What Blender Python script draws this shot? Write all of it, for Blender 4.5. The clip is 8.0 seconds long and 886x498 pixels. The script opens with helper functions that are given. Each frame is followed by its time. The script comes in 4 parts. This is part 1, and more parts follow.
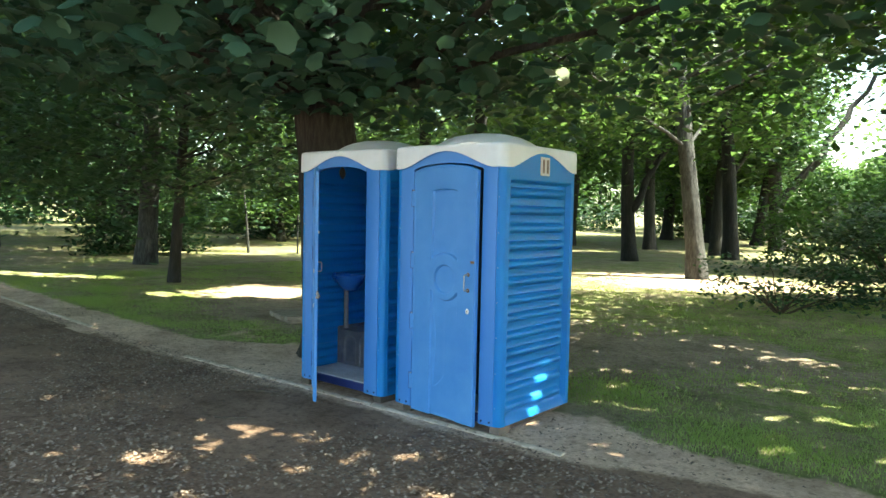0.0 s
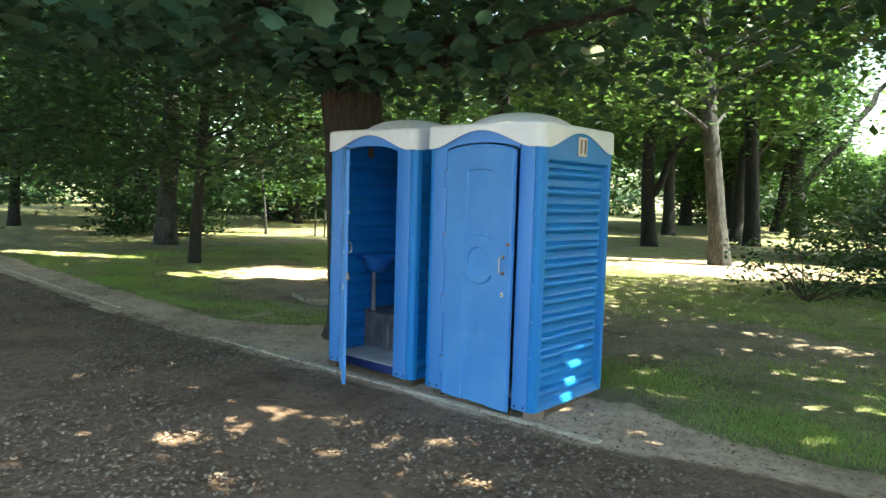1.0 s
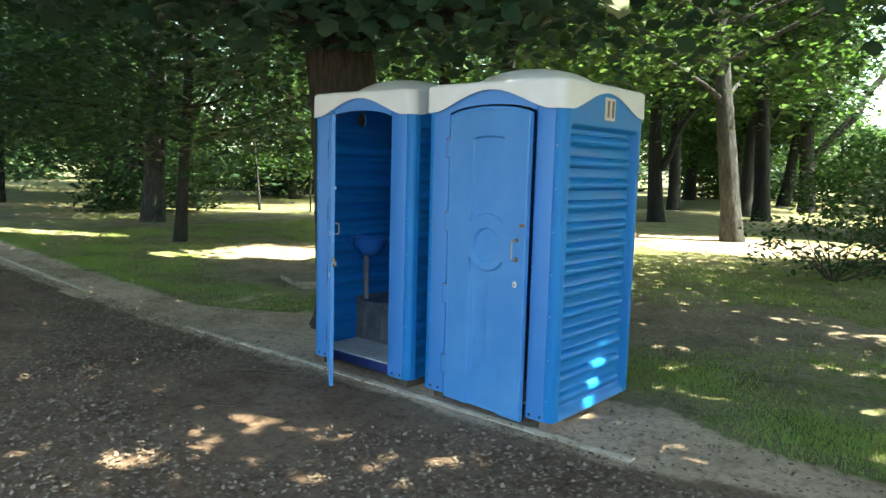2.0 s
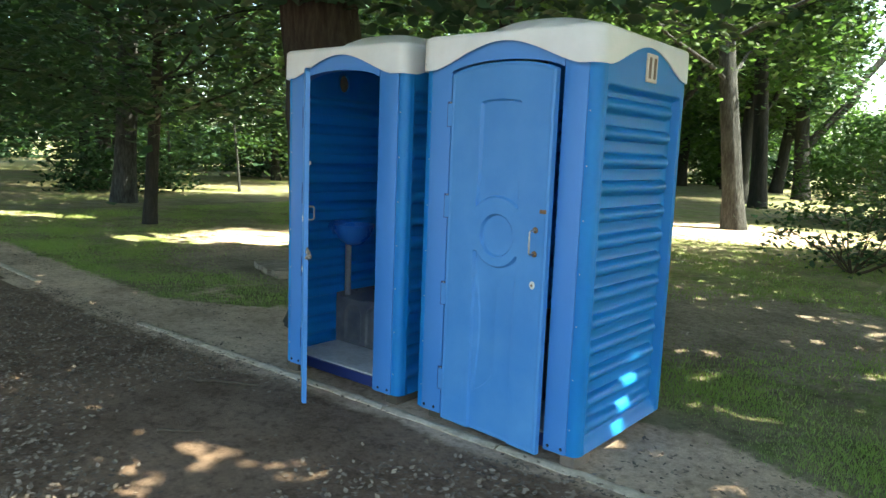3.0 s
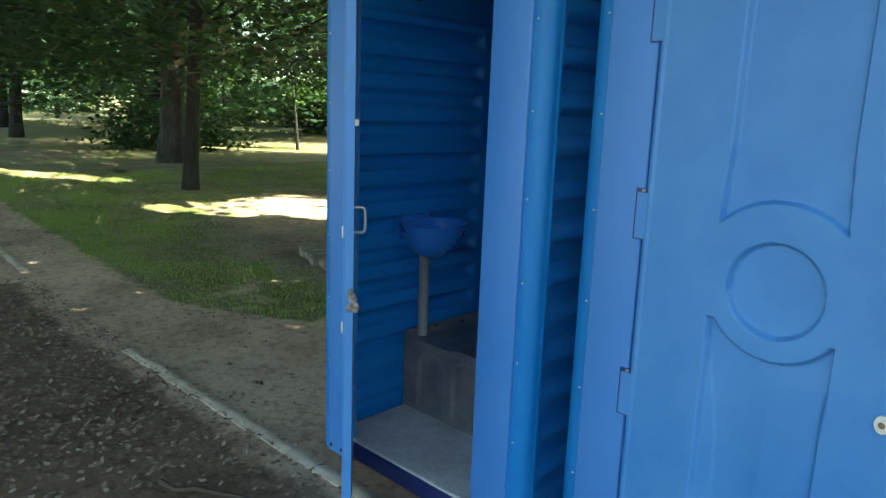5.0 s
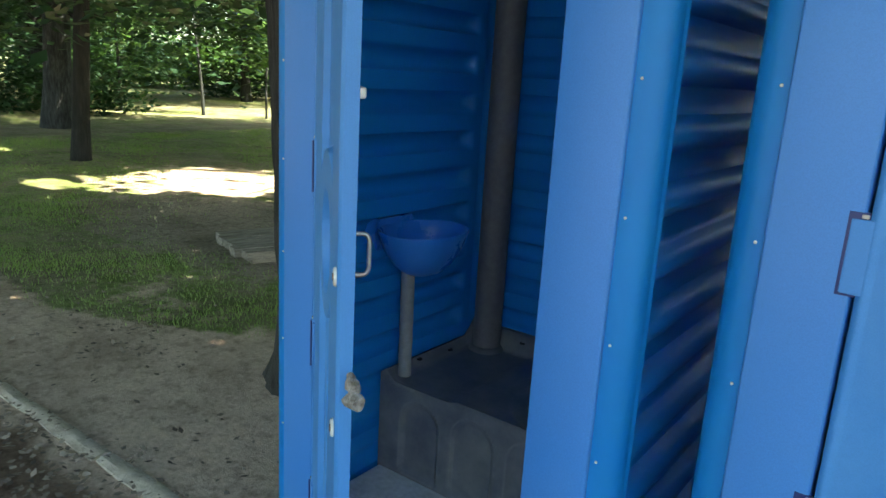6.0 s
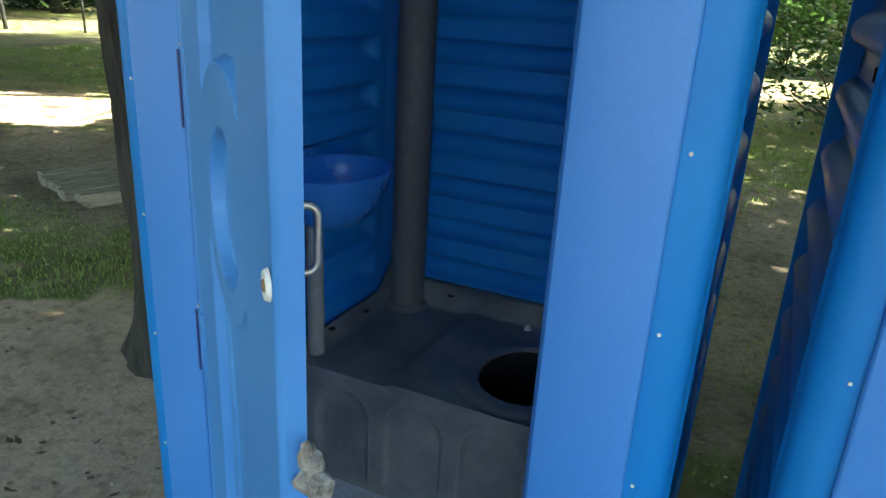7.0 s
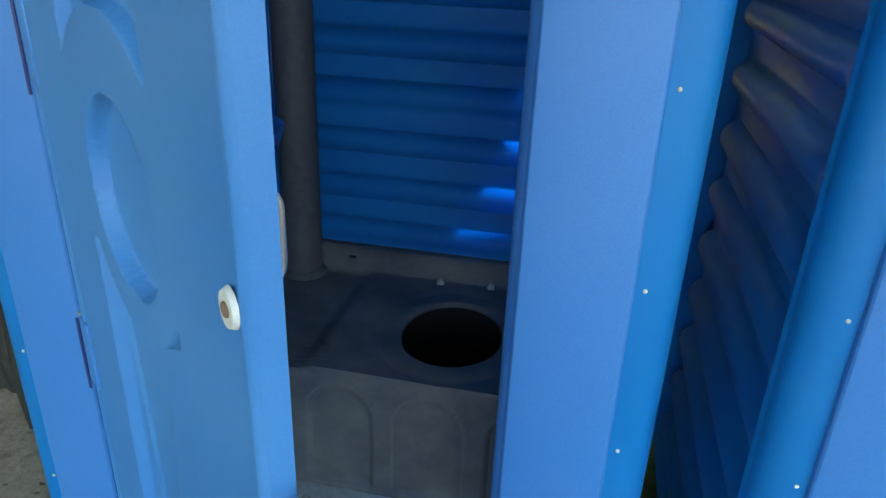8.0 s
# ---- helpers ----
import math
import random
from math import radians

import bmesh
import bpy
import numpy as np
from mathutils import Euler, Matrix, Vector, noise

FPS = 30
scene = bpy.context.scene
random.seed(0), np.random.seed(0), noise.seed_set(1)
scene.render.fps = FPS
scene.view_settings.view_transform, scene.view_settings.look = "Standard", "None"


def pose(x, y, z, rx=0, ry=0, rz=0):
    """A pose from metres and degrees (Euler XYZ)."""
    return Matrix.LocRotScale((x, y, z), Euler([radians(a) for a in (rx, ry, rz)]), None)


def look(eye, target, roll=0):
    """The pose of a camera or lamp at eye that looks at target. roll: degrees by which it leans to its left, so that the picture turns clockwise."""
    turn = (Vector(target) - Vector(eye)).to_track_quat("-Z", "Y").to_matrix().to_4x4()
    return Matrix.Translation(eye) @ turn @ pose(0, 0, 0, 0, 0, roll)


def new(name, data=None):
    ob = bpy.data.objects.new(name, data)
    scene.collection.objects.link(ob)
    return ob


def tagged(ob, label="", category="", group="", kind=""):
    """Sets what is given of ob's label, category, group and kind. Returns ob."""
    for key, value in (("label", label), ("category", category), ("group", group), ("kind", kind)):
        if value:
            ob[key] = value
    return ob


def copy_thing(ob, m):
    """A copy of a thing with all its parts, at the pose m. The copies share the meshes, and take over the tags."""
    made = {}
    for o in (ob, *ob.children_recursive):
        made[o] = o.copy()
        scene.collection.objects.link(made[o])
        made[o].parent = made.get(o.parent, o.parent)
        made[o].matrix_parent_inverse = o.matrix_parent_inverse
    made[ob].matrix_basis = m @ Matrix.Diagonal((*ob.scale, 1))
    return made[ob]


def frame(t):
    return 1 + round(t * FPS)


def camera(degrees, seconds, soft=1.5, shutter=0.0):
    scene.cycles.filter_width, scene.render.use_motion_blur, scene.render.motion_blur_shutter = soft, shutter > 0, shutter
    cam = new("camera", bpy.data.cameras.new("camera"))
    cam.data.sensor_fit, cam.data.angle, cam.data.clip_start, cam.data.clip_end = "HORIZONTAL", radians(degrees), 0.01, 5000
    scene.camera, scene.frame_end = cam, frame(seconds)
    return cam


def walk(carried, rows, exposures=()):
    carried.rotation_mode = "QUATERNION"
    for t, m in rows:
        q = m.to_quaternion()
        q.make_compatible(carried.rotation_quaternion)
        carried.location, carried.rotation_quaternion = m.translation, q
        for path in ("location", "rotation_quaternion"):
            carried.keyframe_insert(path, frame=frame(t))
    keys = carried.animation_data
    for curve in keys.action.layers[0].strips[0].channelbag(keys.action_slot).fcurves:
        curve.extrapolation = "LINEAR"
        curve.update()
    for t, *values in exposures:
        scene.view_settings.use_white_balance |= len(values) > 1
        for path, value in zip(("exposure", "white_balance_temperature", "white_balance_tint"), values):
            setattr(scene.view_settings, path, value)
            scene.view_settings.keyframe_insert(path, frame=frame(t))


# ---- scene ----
cam = camera(64.3, 8.0, 1.5)
PATH = [
    (0, (0.021, 0.093, 1.724), (-1.267, 1.619, 1.614), 1.2),
    (0.5, (-0.036, 0.044, 1.721), (-1.319, 1.573, 1.593), 0.4),
    (1, (-0.179, 0.082, 1.696), (-1.493, 1.582, 1.539), 1.7),
    (1.5, (-0.429, 0.381, 1.681), (-1.765, 1.856, 1.482), 1.6),
    (2.8, (-1.272, 1.179, 1.629), (-2.523, 2.718, 1.37), 1.8),
    (3, (-1.4, 1.33, 1.606), (-2.67, 2.851, 1.334), 2.2),
    (3.5, (-1.744, 1.656, 1.601), (-3.016, 3.172, 1.31), 1.9),
    (4, (-2.152, 2.157, 1.579), (-3.508, 3.592, 1.26), 3.1),
    (4.5, (-2.532, 2.452, 1.553), (-3.958, 3.808, 1.198), 2.8),
    (4.7, (-2.732, 2.557, 1.575), (-4.14, 3.928, 1.202), 2.5),
    (5.8, (-3.683, 3.093, 1.555), (-4.957, 4.561, 1.084), 3.0),
    (6, (-3.829, 3.144, 1.55), (-5.009, 4.685, 1.07), 3.3),
    (6.5, (-4.084, 3.294, 1.49), (-5.062, 4.934, 0.895), 4.4),
    (7, (-4.281, 3.467, 1.48), (-5.074, 5.171, 0.796), 3.3),
    (7.5, (-4.439, 3.542, 1.469), (-4.966, 5.313, 0.704), 3.5),
    (8, (-4.471, 3.572, 1.455), (-4.856, 5.354, 0.633), 2.2),
]
EXPOSURES = [(t, e, 7100, -3) for t, e in ((0.0, 2.8), (1.5, 2.75), (3.0, 2.65), (4.0, 2.55), (4.7, 2.58), (6.0, 2.8), (7.0, 3.02), (8.0, 3.17))]
walk(cam, [(t, look(eye, target, roll)) for t, eye, target, roll in PATH], EXPOSURES)

# ---- sky and sun ----
SUN_EL, SUN_AZ = 60.0, 38.0
TO_SUN = Vector((math.cos(radians(SUN_EL)) * math.cos(radians(SUN_AZ)), math.cos(radians(SUN_EL)) * math.sin(radians(SUN_AZ)), math.sin(radians(SUN_EL))))
world = bpy.data.worlds.new("sky")
scene.world = world
world.use_nodes = True
sky = world.node_tree.nodes.new("ShaderNodeTexSky")
sky.sky_type, sky.sun_disc = "NISHITA", False
sky.sun_elevation, sky.sun_rotation = radians(SUN_EL), radians(90 - SUN_AZ)
sky.air_density, sky.dust_density = 1.0, 2.0
world.node_tree.links.new(sky.outputs[0], world.node_tree.nodes["Background"].inputs[0])
world.node_tree.nodes["Background"].inputs[1].default_value = 0.15
sun = new("sun", bpy.data.lights.new("sun", "SUN"))
sun.data.energy, sun.data.angle, sun.data.color = 5.0, radians(0.53), (1.0, 0.95, 0.86)
sun.matrix_world = look(Vector((0, 0, 30)) + TO_SUN * 30, (0, 0, 30))


# ---- materials ----
def node(nt, kind, **inputs):
    n = nt.nodes.new(kind)
    for key, value in inputs.items():
        n.inputs[key.replace("_", " ")].default_value = value
    return n


def ramp(nt, source, stops):
    n = nt.nodes.new("ShaderNodeValToRGB")
    while len(n.color_ramp.elements) < len(stops):
        n.color_ramp.elements.new(0.5)
    for e, (p, c) in zip(n.color_ramp.elements, stops):
        e.position, e.color = p, (*c, 1) if len(c) == 3 else c
    nt.links.new(source, n.inputs[0])
    return n.outputs[0]


def noise_of(nt, scale, detail=6, rough=0.6, stretch=None, world_space=False):
    src = nt.nodes.new("ShaderNodeNewGeometry").outputs["Position"] if world_space else nt.nodes.new("ShaderNodeTexCoord").outputs["Object"]
    if stretch:
        m = nt.nodes.new("ShaderNodeMapping")
        m.inputs["Scale"].default_value = stretch
        nt.links.new(src, m.inputs[0])
        src = m.outputs[0]
    n = node(nt, "ShaderNodeTexNoise", Scale=scale, Detail=detail, Roughness=rough)
    nt.links.new(src, n.inputs["Vector"])
    return n.outputs["Fac"]


def mix(nt, fac, a, b, blend="MIX"):
    n = nt.nodes.new("ShaderNodeMix")
    n.data_type, n.blend_type = "RGBA", blend
    for socket, v in ((n.inputs[0], fac), (n.inputs[6], a), (n.inputs[7], b)):
        if isinstance(v, bpy.types.NodeSocket):
            nt.links.new(v, socket)
        elif isinstance(v, tuple):
            socket.default_value = (*v, 1) if len(v) == 3 else v
        else:
            socket.default_value = v
    return n.outputs[2]


def math_of(nt, op, a, b=0.0):
    n = nt.nodes.new("ShaderNodeMath")
    n.operation = op
    for socket, v in ((n.inputs[0], a), (n.inputs[1], b)):
        if isinstance(v, bpy.types.NodeSocket):
            nt.links.new(v, socket)
        else:
            socket.default_value = v
    return n.outputs[0]


def material(name):
    m = bpy.data.materials.new(name)
    m.use_nodes = True
    return m, m.node_tree, m.node_tree.nodes["Principled BSDF"]


def bump(nt, bsdf, height, strength, distance):
    b = node(nt, "ShaderNodeBump", Strength=strength, Distance=distance)
    nt.links.new(height, b.inputs["Height"])
    nt.links.new(b.outputs[0], bsdf.inputs["Normal"])


def stained(name, base, worn, rough=0.5, grain=60.0, blotch=3.0, metal=0.0, relief=0.3, amount=0.5, stretch=None, through_light=0.0, mottle=0.34, edges=None, deep=0.004):
    """A surface of base colour with blotches of a worn colour, fine grain in colour and relief."""
    m, nt, p = material(name)
    big = ramp(nt, noise_of(nt, blotch, 5, 0.65, stretch), [(0.38, (0, 0, 0)), (0.72, (1, 1, 1))])
    small = ramp(nt, noise_of(nt, grain, 4, 0.7, stretch), [(0.3, (1.08 - mottle * 0.85,) * 3), (0.75, (1.0 + mottle * 0.3,) * 3)])
    colour = mix(nt, math_of(nt, "MULTIPLY", big, amount), base, worn)
    if edges:
        worn_edge = ramp(nt, nt.nodes.new("ShaderNodeNewGeometry").outputs["Pointiness"], [(0.51, (0, 0, 0)), (0.58, (1, 1, 1))])
        colour = mix(nt, math_of(nt, "MULTIPLY", worn_edge, 0.7), colour, edges)
    colour = mix(nt, 1.0, colour, small, "MULTIPLY")
    nt.links.new(colour, p.inputs["Base Color"])
    r = math_of(nt, "ADD", math_of(nt, "MULTIPLY", big, 0.18), rough)
    nt.links.new(r, p.inputs["Roughness"])
    p.inputs["Metallic"].default_value = metal
    bump(nt, p, noise_of(nt, grain, 5, 0.7, stretch), relief, deep)
    if through_light:
        tr = nt.nodes.new("ShaderNodeBsdfTranslucent")
        nt.links.new(colour, tr.inputs[0])
        mx = nt.nodes.new("ShaderNodeMixShader")
        mx.inputs[0].default_value = through_light
        nt.links.new(p.outputs[0], mx.inputs[1])
        nt.links.new(tr.outputs[0], mx.inputs[2])
        nt.links.new(mx.outputs[0], nt.nodes["Material Output"].inputs[0])
    return m


BLUE = stained("blue_plastic", (0.009, 0.255, 0.68), (0.02, 0.32, 0.72), 0.40, 240, 2.2, relief=0.04, amount=0.7, through_light=0.38, mottle=0.09)
FRAME_BLUE = stained("front_blue_plastic", (0.030, 0.174, 0.50), (0.060, 0.212, 0.54), 0.42, 340, 2.4, relief=0.11, amount=0.75, mottle=0.22, edges=(0.07, 0.25, 0.62))
DOOR_BLUE = stained("faded_blue_plastic", (0.042, 0.212, 0.54), (0.088, 0.285, 0.60), 0.44, 380, 2.6, relief=0.12, amount=0.8, mottle=0.2, edges=(0.06, 0.235, 0.58))
BASIN_BLUE = stained("dark_blue_plastic", (0.02, 0.155, 0.53), (0.035, 0.195, 0.59), 0.24, 60, 4.0, relief=0.04, mottle=0.06)
ROOF_WHITE = stained("grey_white_plastic", (0.90, 0.91, 0.89), (0.70, 0.72, 0.68), 0.45, 30, 3.0, relief=0.05, amount=0.5, through_light=0.22, mottle=0.08)
TANK_GREY = stained("dark_grey_plastic", (0.098, 0.105, 0.122), (0.33, 0.32, 0.285), 0.40, 60, 4.5, relief=0.08, amount=0.55, mottle=0.15, edges=(0.36, 0.35, 0.33))
PIPE_GREY = stained("grey_pipe_plastic", (0.12, 0.12, 0.125), (0.17, 0.165, 0.16), 0.5, 40, 5.0, relief=0.06)
PALE_PIPE = stained("pale_pipe_plastic", (0.27, 0.28, 0.29), (0.2, 0.2, 0.2), 0.5, 40, 5.0, relief=0.06)
FLOOR_GREY = stained("scuffed_grey_tray", (0.62, 0.63, 0.62), (0.40, 0.39, 0.36), 0.6, 50, 6.0, relief=0.15, amount=0.8)
STEEL = stained("worn_steel", (0.55, 0.55, 0.53), (0.30, 0.25, 0.2), 0.35, 120, 20, metal=0.9, relief=0.1)
RUST = stained("rusty_steel", (0.22, 0.12, 0.06), (0.4, 0.33, 0.26), 0.7, 150, 40, metal=0.3, relief=0.4)
CRUST = stained("corroded_lock_metal", (0.46, 0.43, 0.39), (0.09, 0.06, 0.042), 0.65, 160, 55, metal=0.25, relief=0.9, amount=1.0)
NAVY = stained("navy_plastic_and_gap_shade", (0.014, 0.028, 0.13), (0.03, 0.045, 0.16), 0.4, 60, 6.0, relief=0.05, mottle=0.1)
WASHER = stained("white_lock_plate", (0.75, 0.75, 0.70), (0.45, 0.42, 0.36), 0.4, 120, 30, relief=0.1)
BLACK = stained("black_rubber_and_voids", (0.012, 0.012, 0.012), (0.03, 0.028, 0.025), 0.7, 60, 8)
PLATE = stained("pale_vent_plate", (0.62, 0.60, 0.55), (0.42, 0.38, 0.34), 0.5, 80, 18, relief=0.1)
SLOT = stained("rusty_grille", (0.16, 0.12, 0.09), (0.3, 0.24, 0.2), 0.7, 80, 18)
CONCRETE = stained("weathered_concrete", (0.64, 0.53, 0.40), (0.38, 0.30, 0.215), 0.9, 45, 9, relief=0.8, amount=0.9, deep=0.008)
SLAB = stained("weathered_slab", (0.31, 0.265, 0.21), (0.11, 0.09, 0.07), 0.9, 40, 7, relief=0.8, amount=1.0, stretch=(1, 5, 5), deep=0.008)
# Added timber, coloured dark to stand in for the shaded gap under the toilets.
GAP_TIMBER = stained("dark_gap_timber", (0.10, 0.078, 0.056), (0.05, 0.04, 0.03), 0.9, 30, 4, relief=0.6, stretch=(1, 6, 6))
STONE = stained("worn_brick", (0.20, 0.15, 0.12), (0.12, 0.10, 0.085), 0.9, 40, 8, relief=0.6)
BARK = stained("dark_bark", (0.017, 0.0175, 0.016), (0.046, 0.046, 0.041), 0.95, 7, 2.5, relief=1.0, amount=0.8, stretch=(3, 3, 0.5), deep=0.06, mottle=0.8)
# Dark blotches paint leaf shadows on the trunk together with mottled bark.
PALE_BARK = stained("grey_bark", (0.098, 0.103, 0.100), (0.020, 0.022, 0.021), 0.95, 9, 3.0, relief=1.0, amount=1.0, stretch=(3, 3, 0.7), deep=0.06, mottle=0.95)
OLD_BARK = stained("brown_grey_bark", (0.062, 0.055, 0.044), (0.018, 0.016, 0.013), 0.95, 9, 4.0, relief=1.0, amount=0.9, stretch=(3, 3, 0.6), deep=0.05, mottle=0.8)
TWIG = stained("twig_wood", (0.07, 0.05, 0.034), (0.15, 0.115, 0.085), 0.9, 40, 8)


def foliage(name, dark, light, glow, share=0.35):
    m, nt, p = material(name)
    rnd = nt.nodes.new("ShaderNodeNewGeometry").outputs["Random Per Island"]
    patch = noise_of(nt, 0.5, 3, 0.5)
    f = math_of(nt, "ADD", math_of(nt, "MULTIPLY", rnd, 0.7), math_of(nt, "MULTIPLY", patch, 0.4))
    colour = ramp(nt, f, [(0.15, dark), (0.9, light)])
    nt.links.new(colour, p.inputs["Base Color"])
    p.inputs["Roughness"].default_value = 0.5
    p.inputs["Specular IOR Level"].default_value = 0.25
    tr = nt.nodes.new("ShaderNodeBsdfTranslucent")
    nt.links.new(mix(nt, 0.5, colour, glow), tr.inputs[0])
    mx = nt.nodes.new("ShaderNodeMixShader")
    mx.inputs[0].default_value = share
    nt.links.new(p.outputs[0], mx.inputs[1])
    nt.links.new(tr.outputs[0], mx.inputs[2])
    nt.links.new(mx.outputs[0], nt.nodes["Material Output"].inputs[0])
    return m


LEAF = foliage("leaf_green", (0.028, 0.070, 0.018), (0.062, 0.125, 0.030), (0.13, 0.27, 0.045), 0.42)
LEAF_DARK = foliage("leaf_dark_green", (0.013, 0.036, 0.018), (0.033, 0.074, 0.031), (0.10, 0.22, 0.05), 0.22)
LEAF_LOBED = foliage("lobed_leaf_green", (0.026, 0.068, 0.046), (0.062, 0.130, 0.080), (0.10, 0.23, 0.08), 0.16)
LEAF_LIGHT = foliage("leaf_light_green", (0.040, 0.085, 0.028), (0.082, 0.145, 0.045), (0.20, 0.34, 0.08), 0.46)
# Brighter copy of the light leaf, its colour and glow painted as sunlit.
LEAF_SUN = foliage("leaf_sunlit_green", (0.06, 0.11, 0.034), (0.11, 0.18, 0.055), (0.36, 0.54, 0.13), 0.58)
LEAF_PALE = foliage("leaf_pale_underside", (0.30, 0.36, 0.24), (0.34, 0.40, 0.27), (0.4, 0.45, 0.3), 0.4)
GRASS = foliage("grass_blade", (0.15, 0.22, 0.05), (0.32, 0.39, 0.12), (0.30, 0.46, 0.09), 0.42)


def litter_material():
    m, nt, p = material("dry_leaf_litter")
    rnd = nt.nodes.new("ShaderNodeNewGeometry").outputs["Random Per Island"]
    nt.links.new(ramp(nt, rnd, [(0.0, (0.10, 0.072, 0.052)), (0.5, (0.21, 0.156, 0.114)), (1.0, (0.35, 0.27, 0.20))]), p.inputs["Base Color"])
    p.inputs["Roughness"].default_value = 0.85
    return m


LITTER = litter_material()


def ground_material():
    m, nt, p = material("park_ground")
    soil = nt.nodes.new("ShaderNodeAttribute")
    soil.attribute_name = "soil"
    path = nt.nodes.new("ShaderNodeAttribute")
    path.attribute_name = "path"
    mould = nt.nodes.new("ShaderNodeAttribute")
    mould.attribute_name = "mould"
    fine = noise_of(nt, 38, 8, 0.75, world_space=True)
    mid = noise_of(nt, 3.2, 6, 0.65, world_space=True)
    wide = noise_of(nt, 0.45, 4, 0.6, world_space=True)
    grass = mix(nt, ramp(nt, mid, [(0.35, (0, 0, 0)), (0.65, (1, 1, 1))]), (0.155, 0.19, 0.058), (0.27, 0.29, 0.11))
    bare = mix(nt, ramp(nt, fine, [(0.3, (0, 0, 0)), (0.7, (1, 1, 1))]), (0.16, 0.125, 0.09), (0.34, 0.275, 0.20))
    worn = ramp(nt, math_of(nt, "ADD", math_of(nt, "MULTIPLY", mid, 0.6), math_of(nt, "MULTIPLY", wide, 0.5)), [(0.47, (0, 0, 0)), (0.60, (1, 1, 1))])
    turf = mix(nt, math_of(nt, "MULTIPLY", worn, 0.75), grass, bare)
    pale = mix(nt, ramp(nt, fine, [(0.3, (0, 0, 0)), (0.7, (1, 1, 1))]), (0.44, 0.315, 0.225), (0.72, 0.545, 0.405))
    dark = mix(nt, ramp(nt, fine, [(0.32, (0, 0, 0)), (0.72, (1, 1, 1))]), (0.16, 0.105, 0.073), (0.315, 0.217, 0.152))
    dark = mix(nt, math_of(nt, "MULTIPLY", ramp(nt, mid, [(0.4, (0, 0, 0)), (0.7, (1, 1, 1))]), 0.5), dark, (0.20, 0.13, 0.087))

    def edged(attr, spread):
        v = math_of(nt, "ADD", attr, math_of(nt, "MULTIPLY", math_of(nt, "SUBTRACT", mid, 0.5), spread))
        return ramp(nt, v, [(0.4, (0, 0, 0)), (0.6, (1, 1, 1))])

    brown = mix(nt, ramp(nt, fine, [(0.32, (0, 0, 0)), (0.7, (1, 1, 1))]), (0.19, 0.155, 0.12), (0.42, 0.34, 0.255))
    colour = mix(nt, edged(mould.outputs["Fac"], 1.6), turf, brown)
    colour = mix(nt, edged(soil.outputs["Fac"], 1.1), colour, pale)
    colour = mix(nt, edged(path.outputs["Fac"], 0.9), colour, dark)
    trodden = noise_of(nt, 1.4, 6, 0.7, world_space=True)
    colour = mix(nt, 1.0, colour, ramp(nt, trodden, [(0.34, (0.62, 0.60, 0.58)), (0.56, (1.0, 1.0, 1.0)), (0.72, (1.16, 1.13, 1.08))]), "MULTIPLY")
    crumbs = noise_of(nt, 13, 4, 0.7, world_space=True)
    colour = mix(nt, 1.0, colour, ramp(nt, crumbs, [(0.36, (0.66, 0.65, 0.64)), (0.5, (1.0, 1.0, 1.0))]), "MULTIPLY")
    nt.links.new(colour, p.inputs["Base Color"])
    p.inputs["Roughness"].default_value = 0.95
    p.inputs["Specular IOR Level"].default_value = 0.2
    bump(nt, p, noise_of(nt, 55, 8, 0.8, world_space=True), 0.9, 0.02)
    return m


GROUND = ground_material()


# ---- helpers for meshes ----
def mesh_of(name, verts, faces, smooth=True, sharp=None):
    me = bpy.data.meshes.new(name)
    me.from_pydata([tuple(map(float, v)) for v in verts] if not isinstance(verts, np.ndarray) else verts.tolist(), [], faces if not isinstance(faces, np.ndarray) else faces.tolist())
    if smooth:
        me.polygons.foreach_set("use_smooth", [True] * len(me.polygons))
        if sharp:
            me.set_sharp_from_angle(angle=radians(sharp))
    me.update()
    return me


def part(name, data, mat, parent=None, label="", at=None):
    """One mesh object, from a bmesh or a mesh, under a thing or a part."""
    if isinstance(data, bmesh.types.BMesh):
        me = bpy.data.meshes.new(name)
        data.to_mesh(me)
        data.free()
        me.polygons.foreach_set("use_smooth", [True] * len(me.polygons))
        me.set_sharp_from_angle(angle=radians(22))
        data = me
    if mat and not data.materials:
        data.materials.append(mat)
    ob = new(name, data)
    ob.parent = parent
    if at is not None:
        ob.matrix_basis = at
    if label:
        tagged(ob, label)
    return ob


def box_into(bm, x0, x1, y0, y1, z0, z1, bevel=0.0, segments=2):
    r = bmesh.ops.create_cube(bm, size=1.0, matrix=Matrix.LocRotScale(((x0 + x1) / 2, (y0 + y1) / 2, (z0 + z1) / 2), None, (x1 - x0, y1 - y0, z1 - z0)))
    if bevel:
        edges = list({e for v in r["verts"] for e in v.link_edges})
        bmesh.ops.bevel(bm, geom=edges, offset=bevel, segments=segments, affect="EDGES", profile=0.5)
    return bm


def box(x0, x1, y0, y1, z0, z1, bevel=0.0, segments=2):
    return box_into(bmesh.new(), x0, x1, y0, y1, z0, z1, bevel, segments)


